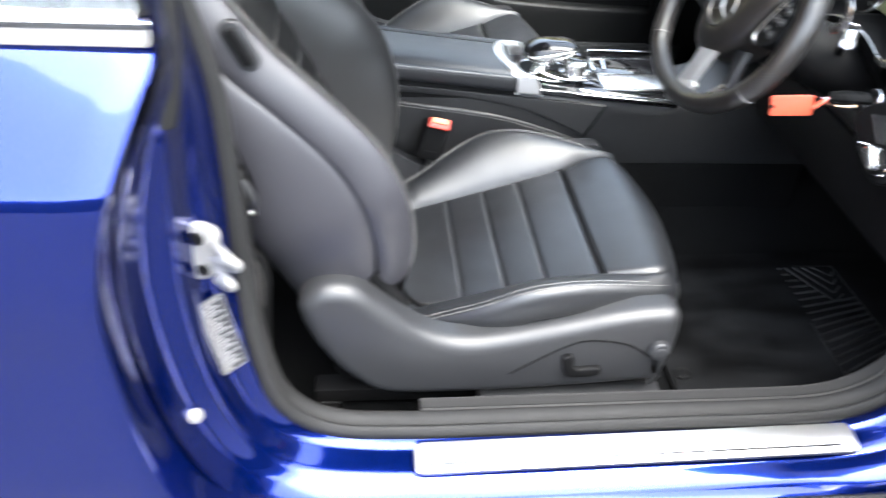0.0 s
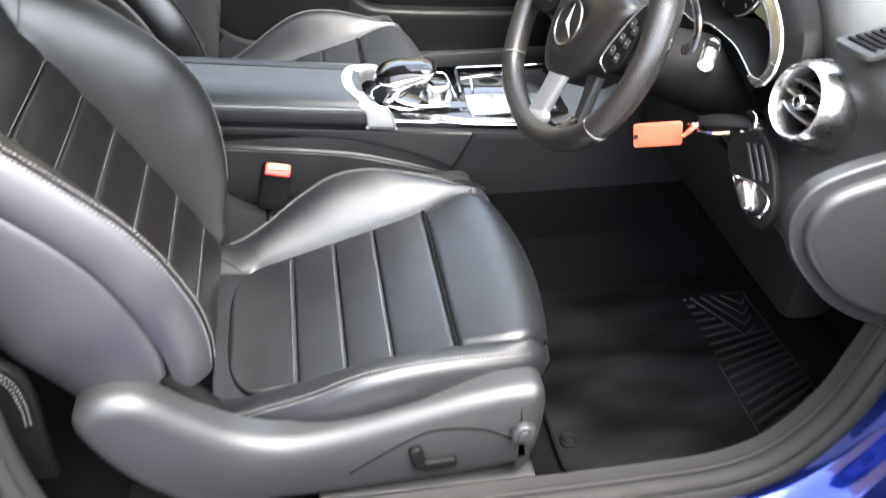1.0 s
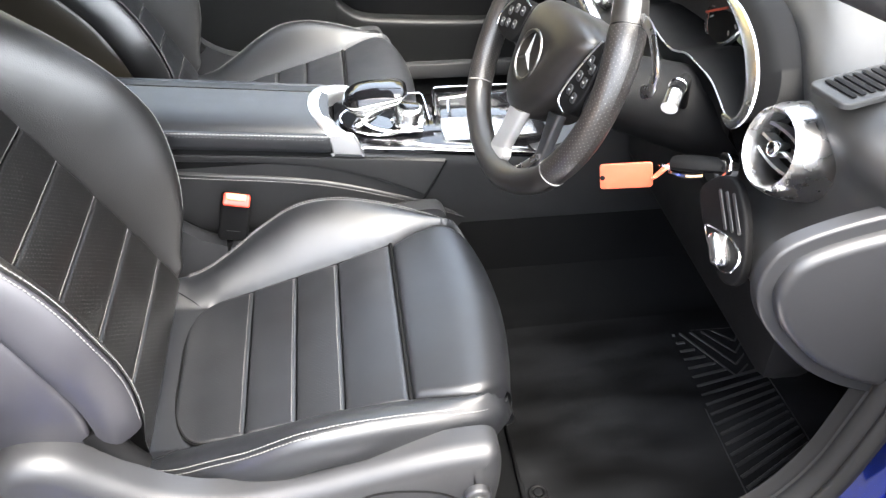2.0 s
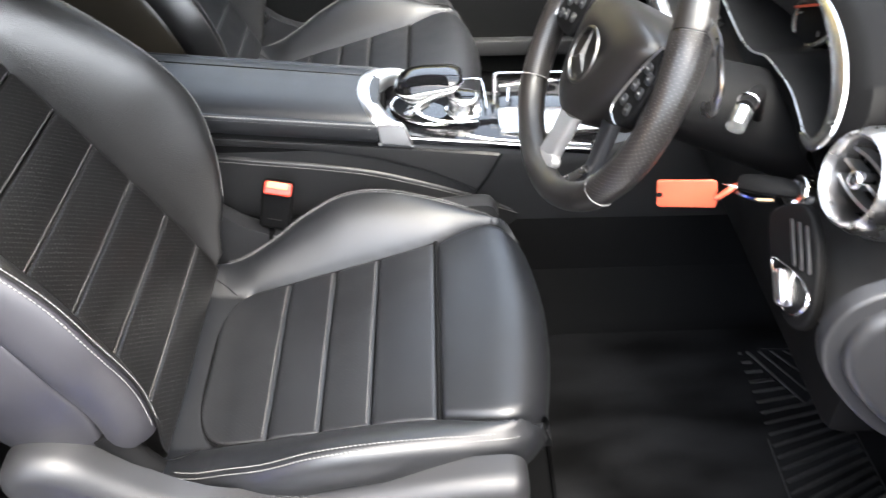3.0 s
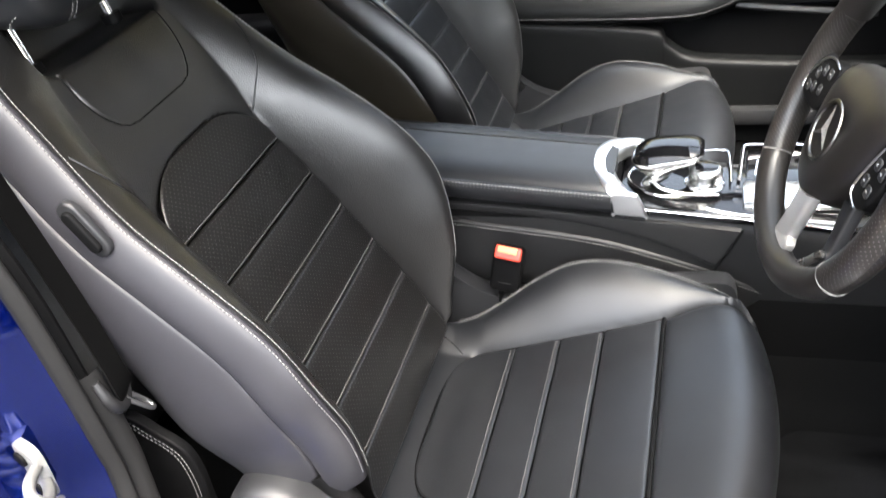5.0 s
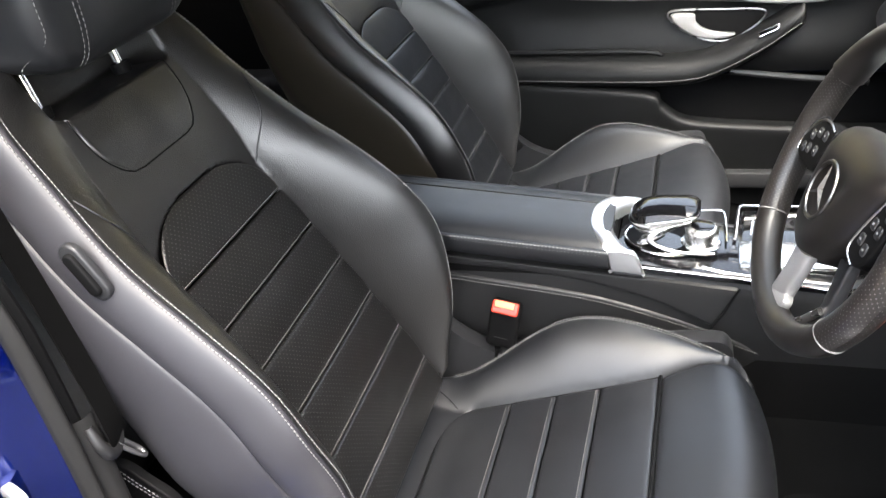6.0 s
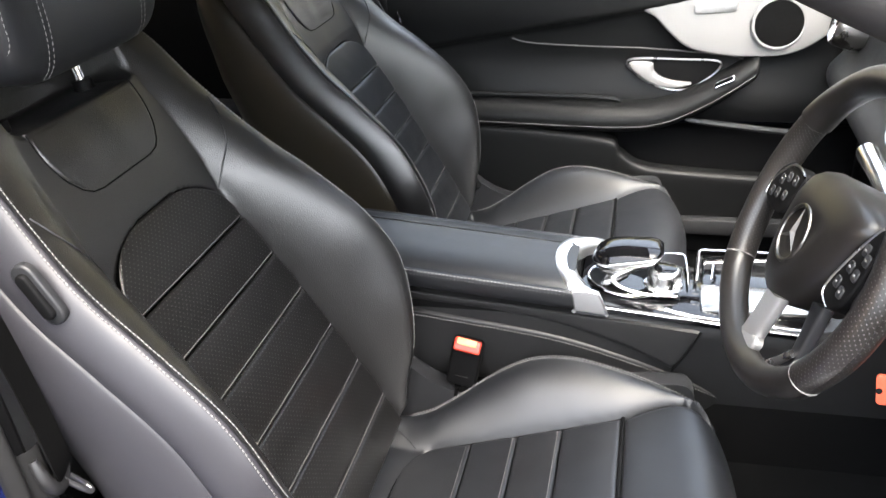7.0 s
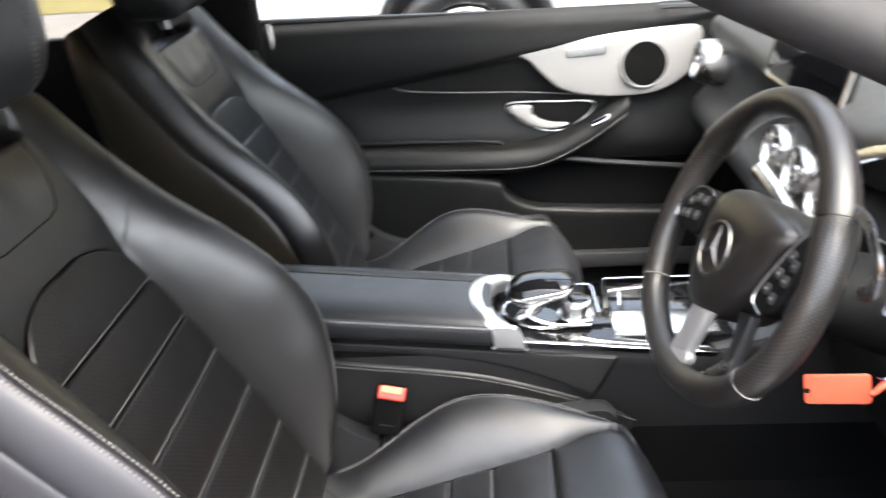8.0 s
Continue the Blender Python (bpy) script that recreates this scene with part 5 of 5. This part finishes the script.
# ---- dashboard ----
dash = thing("dashboard", (0.75, 0.375, 0.6), "dark grey dashboard with round silver air vents", "dashboard")
rows = []
for k in range(57):
    f = k / 56
    y = -0.305 + 1.36 * f
    bulge = math.exp(-(((y - 0.012) / 0.16) ** 4))          # hood over the dials
    mid = math.exp(-(((y - 0.375) / 0.16) ** 4))
    endr = 0.02 * max(0, 1 - min(f, 1 - f) / 0.03) ** 2
    top = 0.955 + 0.045 * bulge
    fx = 0.535 - 0.02 * mid + 0.03 * bulge
    prof = [(1.02, 0.965), (0.85, 0.975 + 0.02 * bulge), (0.70, top + 0.005), (0.60, top), (fx + 0.012, top - 0.018), (fx, top - 0.045), (fx + 0.012, 0.87), (fx - 0.005 * mid, 0.80), (fx - 0.03, 0.755), (fx - 0.02, 0.715), (fx + 0.05, 0.665), (0.68, 0.64), (0.85, 0.62)]
    rows.append([Vector((x + endr, y, z - endr * 0.5)) for x, z in spline_2d(prof, 50)])
bm = sheet(rows)
for r in (rows[0], rows[-1]):
    bm.faces.new([bm.verts.new(p) for p in r])
part("dash_body", bm, DASH, dash, "soft grained dashboard moulding", sharp=50)
# end cover facing the door
o = smooth2([(0.475, 0.815), (0.495, 0.838), (0.56, 0.858), (0.66, 0.872), (0.76, 0.872), (0.80, 0.80), (0.78, 0.70), (0.70, 0.648), (0.62, 0.655), (0.55, 0.690), (0.495, 0.745), (0.474, 0.785)], 60)
part("end_cover", plate(o, (0, -0.306, 0), (1, 0, 0), (0, 0, 1), 0.018, 0.010, 4), PLASTIC, dash, "rounded dark end cover of the dashboard")
o2 = [(x + (x - 0.63) * 0.10, z + (z - 0.77) * 0.16) for x, z in o]
part("end_rim", plate(o2, (0, -0.296, 0), (1, 0, 0), (0, 0, 1), 0.016, 0.004, 4), PLASTIC, dash, "flat rim round the end cover")


def build_vent(c, facing, r):
    c, n = Vector(c), Vector(facing).normalized()
    ax = n.cross(Vector((0, 0, 1))).normalized()
    ay = ax.cross(n) * -1
    rows = []
    for d, rr in ((-0.055, r * 1.30), (-0.03, r * 1.30), (-0.010, r * 1.22), (0.002, r * 1.10), (0.005, r * 1.02), (0.002, r * 0.95), (-0.006, r * 0.90), (-0.03, r * 0.86)):
        rows.append([c + n * d + rr * (math.cos(q) * ax + math.sin(q) * ay) for q in [2 * math.pi * j / 48 for j in range(48)]])
    v = part("air_vent", sheet(rows, closed=True), DULL_CHROME, dash, "round silver air vent")
    part("vent_throat", disc(c - n * 0.045, n, r * 0.92, 0.008, 32), DARK, v)
    for k in (-1, 0, 1):
        h0 = 0.36 * r * k
        half = math.sqrt(max(0.0, (0.86 * r) ** 2 - h0 * h0))
        rows = []
        for j in range(13):
            q = -half + 2 * half * j / 12
            m = c - n * 0.012 + ax * q + ay * (h0 + 0.10 * r * k * (1 - (q / half) ** 2))
            rows.append([m + ay * 0.0016 + n * 0.003, m - ay * 0.0016 + n * 0.003, m - ay * 0.0016 - n * 0.012, m + ay * 0.0016 - n * 0.012])
        part("vent_blade", sheet(rows, closed=True, caps=True), BRUSHED, v)
    part("vent_knob", disc(c - n * 0.016, n, r * 0.22, 0.018, 20, 0.004), CHROME, v, "chrome vent knob")


build_vent((0.503, -0.195, 0.877), (-0.97, -0.08, 0.22), 0.0385)
build_vent((0.498, 0.955, 0.862), (-0.97, 0.05, 0.2), 0.036)
for y in (0.275, 0.375, 0.475):
    build_vent((0.505, y, 0.835), (-0.97, 0, 0.22), 0.032)
# demister grille on the top
gr = part("side_grille", plate(rounded(0.115, 0.05, 0.010), (0.575, -0.215, 0.951), (0.93, 0.22, 0.06), (-0.25, 0.95, 0.0), 0.006, 0.002), DASH, dash, "side demister grille")
for k in range(9):
    c = Vector((0.575, -0.215, 0.958)) + Vector((0.93, 0.22, 0.06)) * (-0.044 + 0.011 * k)
    part("grille_slot", plate(rounded(0.006, 0.036, 0.002, 2), c, (0.93, 0.22, 0.06), (-0.25, 0.95, 0.0), 0.0012, 0.0004), DARK, gr)
# light switch panel and key switch beside the column
PX, PY, PZ = Vector((0.15, -0.97, 0.1)).normalized(), Vector((0.28, 0.0, 0.96)).normalized(), Vector((-0.94, -0.15, 0.28)).normalized()
SPIN = radians(-50)
PX, PY = PX * math.cos(SPIN) - PY * math.sin(SPIN), PY * math.cos(SPIN) + PX * math.sin(SPIN)
PC = Vector((0.486, -0.190, 0.775))
sw = part("light_switch_panel", plate(smooth2([(-0.030, 0.052), (0.0, 0.060), (0.028, 0.045), (0.034, 0.0), (0.022, -0.050), (0.0, -0.062), (-0.020, -0.045), (-0.030, 0.0)], 40), PC, PX, PY, 0.010, 0.004), DARK, dash, "black light switch panel")
for k in range(3):
    part("switch_slot", plate(rounded(0.004, 0.046, 0.0018, 2), PC + PX * (0.004 + 0.009 * k) + PY * (0.022 - 0.006 * k) + PZ * 0.0095, PX, PY, 0.002, 0.0006), PLASTIC, sw)
part("switch_frame", tube([PC + PX * a + PY * b + PZ * 0.011 for a, b in smooth2([(-0.024, 0.010), (-0.010, 0.004), (0.012, -0.018), (0.018, -0.042), (0.0, -0.052), (-0.016, -0.036)], 30)], 0.0014, 6, closed=True), CHROME, sw, "thin chrome outline")
part("light_knob", plate(rounded(0.016, 0.036, 0.007), PC + PX * -0.002 + PY * -0.024 + PZ * 0.009, PX, PY, 0.018, 0.005), SILVER, sw, "silver rotary light knob")
part("ignition_barrel", disc((0.507, -0.122, 0.808), (-0.95, 0, 0.25), 0.017, 0.012, 28, 0.004), CHROME, dash, "chrome key switch ring")
part("knee_panel", box(0.53, 0.60, -0.26, 0.25, 0.60, 0.72, 0.02), DARK, dash, "dark knee panel")
# free-standing centre display
disp = part("centre_display", plate(rounded(0.255, 0.118, 0.012), (0.548, 0.450, 0.982), (0.06, -1, 0), (0.20, 0, 0.98), 0.016, 0.004), PIANO, dash, "black free-standing centre display")
part("display_frame", tube([Vector((0.548, 0.450, 0.982)) + Vector((0.06, -1, 0)).normalized() * a + Vector((0.20, 0, 0.98)).normalized() * b + Vector((-0.012, 0, 0.002)) for a, b in rounded(0.258, 0.121, 0.013)], 0.0035, 8, closed=True), SILVER, disp, "slim silver display frame")
part("display_foot", box(0.553, 0.585, 0.40, 0.50, 0.90, 0.945, 0.006), DARK, disp)
# instrument cluster
CL_N = Vector((-0.93, 0, 0.36))
cl = part("cluster_face", plate(rounded(0.290, 0.125, 0.05), (0.585, 0.045, 0.900), (0, -1, 0), (0.36, 0, 0.93), 0.004, 0.001), PIANO, dash, "black instrument cluster")
for y in (-0.040, 0.090):
    c = Vector((0.575, y, 0.903))
    dial = part("dial_ring", ring(c, CL_N, 0.046, 0.004, 40, 8), SILVER, cl, "silver dial ring")
    part("dial_face", disc(c, CL_N, 0.043, 0.002, 36), DARK, dial)
    for k in range(13):
        a = radians(-40 + 260 * k / 12)
        d = Vector((0, -1, 0)) * -math.cos(a) + Vector((0.36, 0, 0.93)) * math.sin(a)
        part("dial_mark", tube([c + d * 0.032 + CL_N * 0.003, c + d * 0.038 + CL_N * 0.003], 0.0011, 5), PRINT, dial)
    part("needle", tube([c + CL_N * 0.005, c + Vector((-0.008, 0.040, -0.021)) + CL_N * 0.005], 0.0018, 6), RED, dial, "red needle")
part("display", plate(rounded(0.040, 0.046, 0.004), (0.578, 0.026, 0.902), (0, -1, 0), (0.36, 0, 0.93), 0.003, 0.001), SCREEN, cl, "pale display panel")
def on_binnacle(y, z):
    """The tilted plane of the cluster's front edge."""
    return Vector((0.495 + 0.387 * (z - 0.86), y, z))


half_arc = [(-0.100, 0.862), (-0.122, 0.864), (-0.129, 0.881), (-0.117, 0.901), (-0.094, 0.918), (-0.062, 0.933), (-0.023, 0.944), (0.012, 0.949), (0.050, 0.951)]
arc = spline([on_binnacle(y, z) for y, z in half_arc], 40)
arc_far = [on_binnacle(0.100 - p.y, p.z) for p in arc]
for line in (arc, arc_far):
    rows = []
    for k, p in enumerate(line):
        d = (line[min(k + 1, 39)] - line[max(k - 1, 0)]).normalized()
        face = Vector((-0.933, 0, 0.36))
        side = d.cross(face).normalized()
        w = 0.002 + 0.0078 * math.sin(math.pi * min(1.0, k / 39 * 1.05 + 0.02)) ** 0.8
        rows.append([p + side * a * w + face * b for a, b in ((-1, 0.0), (-0.85, 0.0022), (0, 0.0034), (0.85, 0.0022), (1, 0.0), (0, -0.004))])
    part("cluster_surround", sheet(rows, closed=True, caps=True), SILVER, cl, "curved silver cluster surround")
low_line = spline([on_binnacle(y, z) for y, z in ((-0.112, 0.8640), (-0.100, 0.8640), (-0.073, 0.8700), (-0.042, 0.8755), (0.0, 0.8755), (0.033, 0.8735), (0.055, 0.8665), (0.072, 0.8630), (0.103, 0.8620), (0.147, 0.8650), (0.186, 0.8685), (0.202, 0.8660))], 60)
part("cluster_line", tube(low_line, 0.0012, 8), DULL_CHROME, cl, "thin chrome line")
loop = low_line + arc_far[6:] + arc[::-1][:-6]
part("cluster_well", sheet([[p + Vector((0.002, 0, 0)), p + Vector((0.035, 0, 0.002)), p + Vector((0.075, 0, 0.004))] for p in loop]), DARK, cl, "black well round the dials")
part("cluster_hood", sheet([[p + Vector((0.003, 0, 0)), p + Vector((0.004, -0.010, 0.006)), p + Vector((0.016, -0.024, 0.016)), p + Vector((0.07, -0.034, 0.022))] for p in arc[4:]]), DARK, cl, "black side of the cluster hood")
part("shroud_apron", sheet([[p + Vector((0.001, 0, -0.001)), p + Vector((0.004, 0, -0.022)), p + Vector((0.03, 0, -0.055))] for p in low_line]), DARK, cl, "black apron under the dials")

# ---- key with its red tag ----
key = thing("car_key", (0.455, -0.11, 0.795), "dark car key in the ignition with bright red tag", "car key")
part("key_head", tube(spline([(0.500, -0.118, 0.808), (0.486, -0.109, 0.806), (0.469, -0.096, 0.801), (0.456, -0.085, 0.796)], 14), lambda f: 0.011 + 0.003 * math.sin(math.pi * f), 14, flat=0.6), DARK, key, "black key fob")
part("key_edge", tube(spline([(0.480, -0.117, 0.797), (0.465, -0.105, 0.790), (0.452, -0.090, 0.787)], 12), 0.0035, 8), CHROME, key, "chrome key edge")
part("key_ring", ring((0.450, -0.085, 0.790), (0.3, 0.5, 0.8), 0.010, 0.0013, 24, 6), CHROME, key, "steel key ring")
part("tag_strap", tube(spline([(0.432, -0.097, 0.785), (0.442, -0.095, 0.792), (0.452, -0.089, 0.796), (0.447, -0.086, 0.790), (0.431, -0.093, 0.780)], 20), 0.0022, 8), RED, key, "red plastic strap")
TX, TY = Vector((0.949, -0.270, 0.165)).normalized(), Vector((-0.10, 0.19, 0.97)).normalized()
TZ = TX.cross(TY).normalized()
tag = part("key_tag", plate(rounded(0.060, 0.031, 0.004), (0.4075, -0.074, 0.7750), TX, TY, 0.0028, 0.001), RED, key, "flat red plastic key tag")
part("tag_hole", disc(Vector((0.4075, -0.074, 0.7750)) - TX * 0.027 - TY * 0.001 + TZ * 0.0026, TZ, 0.003, 0.0008, 12, 0.0002), DARK, tag)


# ---- passenger door ----
door = thing("passenger_door", (0.1, 1.12, 0.30), "closed black passenger door with silver speaker panel", "car door")
DOOR_Z = curve_at([0.28, 0.40, 0.50, 0.58, 0.64, 0.70, 0.76, 0.80, 0.85, 0.90, 0.935, 0.950], [1.125, 1.128, 1.130, 1.128, 1.108, 1.112, 1.118, 1.118, 1.112, 1.115, 1.128, 1.146])


def crease_z(x):
    return 0.831 + 0.163 * x


rows = []
for k in range(71):
    x = -0.44 + 1.16 * k / 70
    row = []
    for j in range(61):
        z = 0.60 + 0.352 * j / 60
        y = DOOR_Z(z)
        d = z - crease_z(x)
        y -= 0.022 / (1 + math.exp(-d / 0.0025)) * (1 if x < 0.45 else 0.4)
        y += 0.010 * math.exp(-(((z - 0.73) / 0.045) ** 2)) * math.exp(-(((x - 0.1) / 0.35) ** 4))
        row.append(Vector((x, y - 0.03 * max(0, x - 0.35), z)))
    rows.append(row)
card = part("door_card", sheet(rows), DOOR_SKIN, door, "black padded door card")
part("pocket_lining", sheet([[Vector((x, y - 0.03 * max(0, x - 0.35), z)) for y, z in spline_2d([(1.105, 0.604), (1.128, 0.590), (1.134, 0.55), (1.132, 0.42), (1.125, 0.28)], 14)] for x in (-0.44, 0.0, 0.35, 0.72)]), DARK, door, "black lining of the door pocket")
line = spline([(-0.15, 1.1145, 0.794), (-0.108, 1.1145, 0.783), (0.02, 1.114, 0.7745), (0.15, 1.114, 0.769), (0.325, 1.113, 0.753), (0.365, 1.108, 0.735)], 40)
part("card_seam", tube(line, 0.0015, 6), THREAD_DIM, card)
# armrest sweep
arm_line = spline([(-0.44, 1.085, 0.632), (-0.23, 1.070, 0.630), (-0.02, 1.060, 0.625), (0.12, 1.058, 0.624), (0.20, 1.060, 0.636), (0.29, 1.068, 0.678), (0.36, 1.078, 0.722), (0.385, 1.085, 0.738)], 50)
rows = []
for i, p in enumerate(arm_line):
    f = i / 49
    r = 1.0 - 0.25 * f
    if f > 0.93:
        r *= max(0.25, math.sqrt(max(0, 1 - ((f - 0.93) / 0.07) ** 2)))
    rows.append([p + Vector((0, 0.004, 0)) + r * Vector((0, a, b)) for a, b in spline_2d([(0.06, 0.034), (0.02, 0.033), (-0.004, 0.028), (-0.020, 0.014), (-0.025, -0.004), (-0.018, -0.022), (0.0, -0.032), (0.05, -0.034)], 22)])
bm = sheet(rows)
bm.faces.new([bm.verts.new(p) for p in rows[-1]])
arm_d = part("door_armrest", bm, DOOR_SKIN, door, "padded black door armrest")
stuff(part("armrest_stitching", stitches([[p + (1 - 0.25 * i / 49) * Vector((0, -0.0215, -0.012)) for i, p in enumerate(arm_line[:47])]], 0.0055, 0.0042, 0.0010), THREAD, arm_d))
# grip shelf line above the armrest
part("shelf_line", tube(spline([(-0.44, 1.095, 0.672), (-0.10, 1.092, 0.668), (0.07, 1.092, 0.662), (0.10, 1.094, 0.648), (0.13, 1.094, 0.640)], 30), 0.006, 8), DOOR_SKIN, card)
# pull recess with chrome handle
recess = plate(smooth2([(0.108, 0.742), (0.135, 0.748), (0.22, 0.746), (0.300, 0.742), (0.302, 0.722), (0.272, 0.696), (0.235, 0.678), (0.19, 0.680), (0.145, 0.700), (0.115, 0.724)], 60), (0, 1.128, 0), (1, 0, 0), (0, 0, 1), 0.018, 0.006)
rc = part("handle_recess", recess, DARK, door, "dark handle recess")
o = smooth2([(0.108, 0.742), (0.135, 0.748), (0.22, 0.746), (0.300, 0.742), (0.302, 0.722), (0.272, 0.696), (0.235, 0.678), (0.19, 0.680), (0.145, 0.700), (0.115, 0.724)], 60)
part("recess_frame", tube([(x, 1.1095, z) for x, z in o], 0.0024, 8, closed=True), DULL_CHROME, rc, "thin dull chrome frame")
part("door_handle", plate(smooth2([(0.114, 0.740), (0.160, 0.740), (0.166, 0.722), (0.182, 0.708), (0.208, 0.699), (0.248, 0.694), (0.226, 0.684), (0.19, 0.684), (0.152, 0.698), (0.124, 0.718)], 50), (0, 1.111, 0), (1, 0, 0), (0, 0, 1), 0.012, 0.005), SATIN, rc, "satin silver door handle")
part("lock_switch", plate(rounded(0.045, 0.014, 0.004), (0.316, 1.063, 0.708), (0.85, -0.05, 0.42), (0, 0.45, 0.89), 0.012, 0.003), CHROME, arm_d, "chrome window switch")
# silver speaker panel
sp_o = [(0.148, 0.862), (0.30, 0.892), (0.46, 0.905), (0.530, 0.900), (0.528, 0.835), (0.50, 0.795), (0.45, 0.766), (0.39, 0.757), (0.30, 0.760), (0.235, 0.776), (0.19, 0.812), (0.165, 0.84)]
sp_o = smooth2(sp_o, 80)
panel = part("speaker_panel", plate(sp_o, (0, 1.112, 0), (1, -0.03, 0), (0, 0, 1), 0.014, 0.005), SATIN, door, "satin silver speaker panel")
sp = part("speaker_ring", ring((0.412, 1.085, 0.828), (0.05, -1, 0.05), 0.0505, 0.0045, 44, 10), SATIN, panel, "silver speaker ring")
part("speaker_grille", disc((0.412, 1.094, 0.828), (0.05, -1, 0.05), 0.050, 0.014, 36, 0.004), material("speaker_mesh", (0.0008, 0.0008, 0.0009), 0.8, spec=0.1, grain=0.6, grain_scale=1500), sp, "black speaker grille")
part("memory_buttons", plate(rounded(0.085, 0.022, 0.006), (0.285, 1.090, 0.862), (1, -0.03, 0.06), (0, 0, 1), 0.004, 0.001), BRUSHED, panel, "flat seat memory button plate")
# lower pocket ledge
ledge = [(-0.44, 1.070, 0.606), (-0.2, 1.060, 0.600), (0.06, 1.055, 0.578), (0.10, 1.055, 0.545), (0.15, 1.055, 0.512), (0.25, 1.055, 0.500), (0.42, 1.062, 0.488), (0.60, 1.07, 0.48)]
pts = spline(ledge, 60)
rows = []
for p in pts:
    rows.append([p + Vector((0, a, b)) for a, b in spline_2d([(0.03, 0.004), (0.006, 0.005), (-0.004, 0.001), (-0.008, -0.006), (-0.007, -0.03), (0.0, -0.10), (0.01, -0.20)], 16)])
part("door_pocket", sheet(rows), DOOR_SKIN, door, "dark plastic door pocket")
part("pocket_upper_line", tube(spline([(0.24, 1.09, 0.615), (0.36, 1.088, 0.600), (0.52, 1.085, 0.585)], 20), 0.007, 8), PLASTIC, card)
part("far_sill_trim", box(-0.3, 0.7, 1.03, 1.06, 0.355, 0.395, 0.008), PLASTIC, door, "grey plastic sill edge")
part("window_seal", tube([(-0.45, 1.128, 0.953), (0.1, 1.128, 0.945), (0.50, 1.125, 0.940), (0.72, 1.12, 0.938)], 0.008, 8), RUBBER, door, "black window seal")
win = part("door_window", sheet([[Vector((x, 1.150 - 0.18 * f, 0.94 + 0.28 * f)) for x in (-0.42, 0.0, 0.4, 0.75 - 0.5 * f)] for f in (0, 0.33, 0.66, 1.0)]), GLASS, door, "clear side window")
win.visible_shadow = False
# pillar strip behind the door
part("chrome_strip", tube([(-0.418, 1.105, 0.955), (-0.405, 1.095, 0.83)], 0.008, 8), CHROME, body, "chrome strip at the far pillar")
part("far_pillar", box(-0.56, -0.43, 1.05, 1.12, 0.30, 1.25, 0.02), DARK, body)
part("far_rear_side", box(-1.35, -0.54, 1.08, 1.11, 0.30, 0.95, 0.01), DARK, body)
part("far_kick_panel", box(0.60, 1.03, 1.04, 1.10, 0.28, 0.95, 0.02), DARK, body)
part("near_kick_panel", box(0.68, 1.03, -0.36, -0.32, 0.28, 0.64, 0.015), CARPET, body)


# ---- parked car beyond ----
def build_parked_car():
    c = thing("parked_car", (1.3, 3.2, 0.0), "white parked car with dark wheel on the far side", "car")
    rows, upper = [], []
    for k in range(61):
        x = -0.92 + 4.3 * k / 60
        u = (x - 1.1) / 1.75
        roof = 0.74 + 0.68 * max(0.0, math.cos(u * math.pi / 2)) ** 0.55 if abs(u) < 1 else 0.74
        sec = [(2.64, 0.22), (2.60, 0.35), (2.58, 0.55), (2.59, 0.72), (2.64, 0.86), (2.78, max(0.90, roof - 0.1)), (3.0, max(0.92, roof)), (3.4, max(0.93, roof))]
        line = spline_2d(sec, 24)
        rows.append([Vector((x, y, z)) for y, z in line[:15]])
        upper.append([Vector((x, y, z)) for y, z in line[14:]])
    # unseen upper body, all black so that it reflects less light into the cabin
    part("greenhouse", sheet(upper), PIANO, c, "unseen windows and roof, blackened to cut reflections")
    part("car_shell", sheet(rows), material("white_paint", (0.42, 0.44, 0.47), 0.25, coat=1.0, blotch=0.03), c, "glossy white car shell")
    for wx in (-0.03, 2.6):
        part("wheel_arch", tube([(wx + 0.37 * math.cos(a), 2.585, 0.34 + 0.37 * math.sin(a)) for a in [math.pi * k / 24 for k in range(25)]], 0.03, 10), RUBBER, c, "black wheel arch lip")
        part("arch_well", disc((wx, 2.585, 0.34), (0, -1, 0), 0.36, 0.02, 40, 0.004), DARK, c)
        w = part("wheel", disc((wx, 2.56, 0.32), (0, -1, 0), 0.21, 0.05, 28, 0.02), BRUSHED, c, "alloy wheel")
        part("tyre", ring((wx, 2.55, 0.32), (0, 1, 0), 0.265, 0.055, 40, 10), RUBBER, w, "black tyre")
    return c


build_parked_car()


# ---- driver door, swung open ahead of the sill ----
OPEN = Matrix.Translation((0.74, -0.47, 0)) @ Matrix.Rotation(radians(62), 4, "Z") @ Matrix.Diagonal((1, 1, 1, 1))
PLACE = OPEN
ddoor = thing("driver_door", (-0.6, 0.0, 0.35), "blue driver door standing open", "car door")
rows = []
for k in range(21):
    x = -1.15 * k / 20
    rows.append([Vector((x, y, z)) for y, z in spline_2d([(0.03, 0.96), (0.0, 0.95), (-0.04, 0.88), (-0.06, 0.70), (-0.06, 0.50), (-0.03, 0.36)], 16)])
part("outer_skin", sheet(rows), PAINT, ddoor, "blue outer skin")
rows = [[Vector((-1.15 * k / 20, y, z)) for y, z in spline_2d([(0.03, 0.96), (0.07, 0.94), (0.08, 0.80), (0.12, 0.64), (0.09, 0.60), (0.08, 0.45), (0.03, 0.36)], 20)] for k in range(21)]
part("inner_card", sheet(rows), LEATHER, ddoor, "black inner card")
PLACE = Matrix.Identity(4)
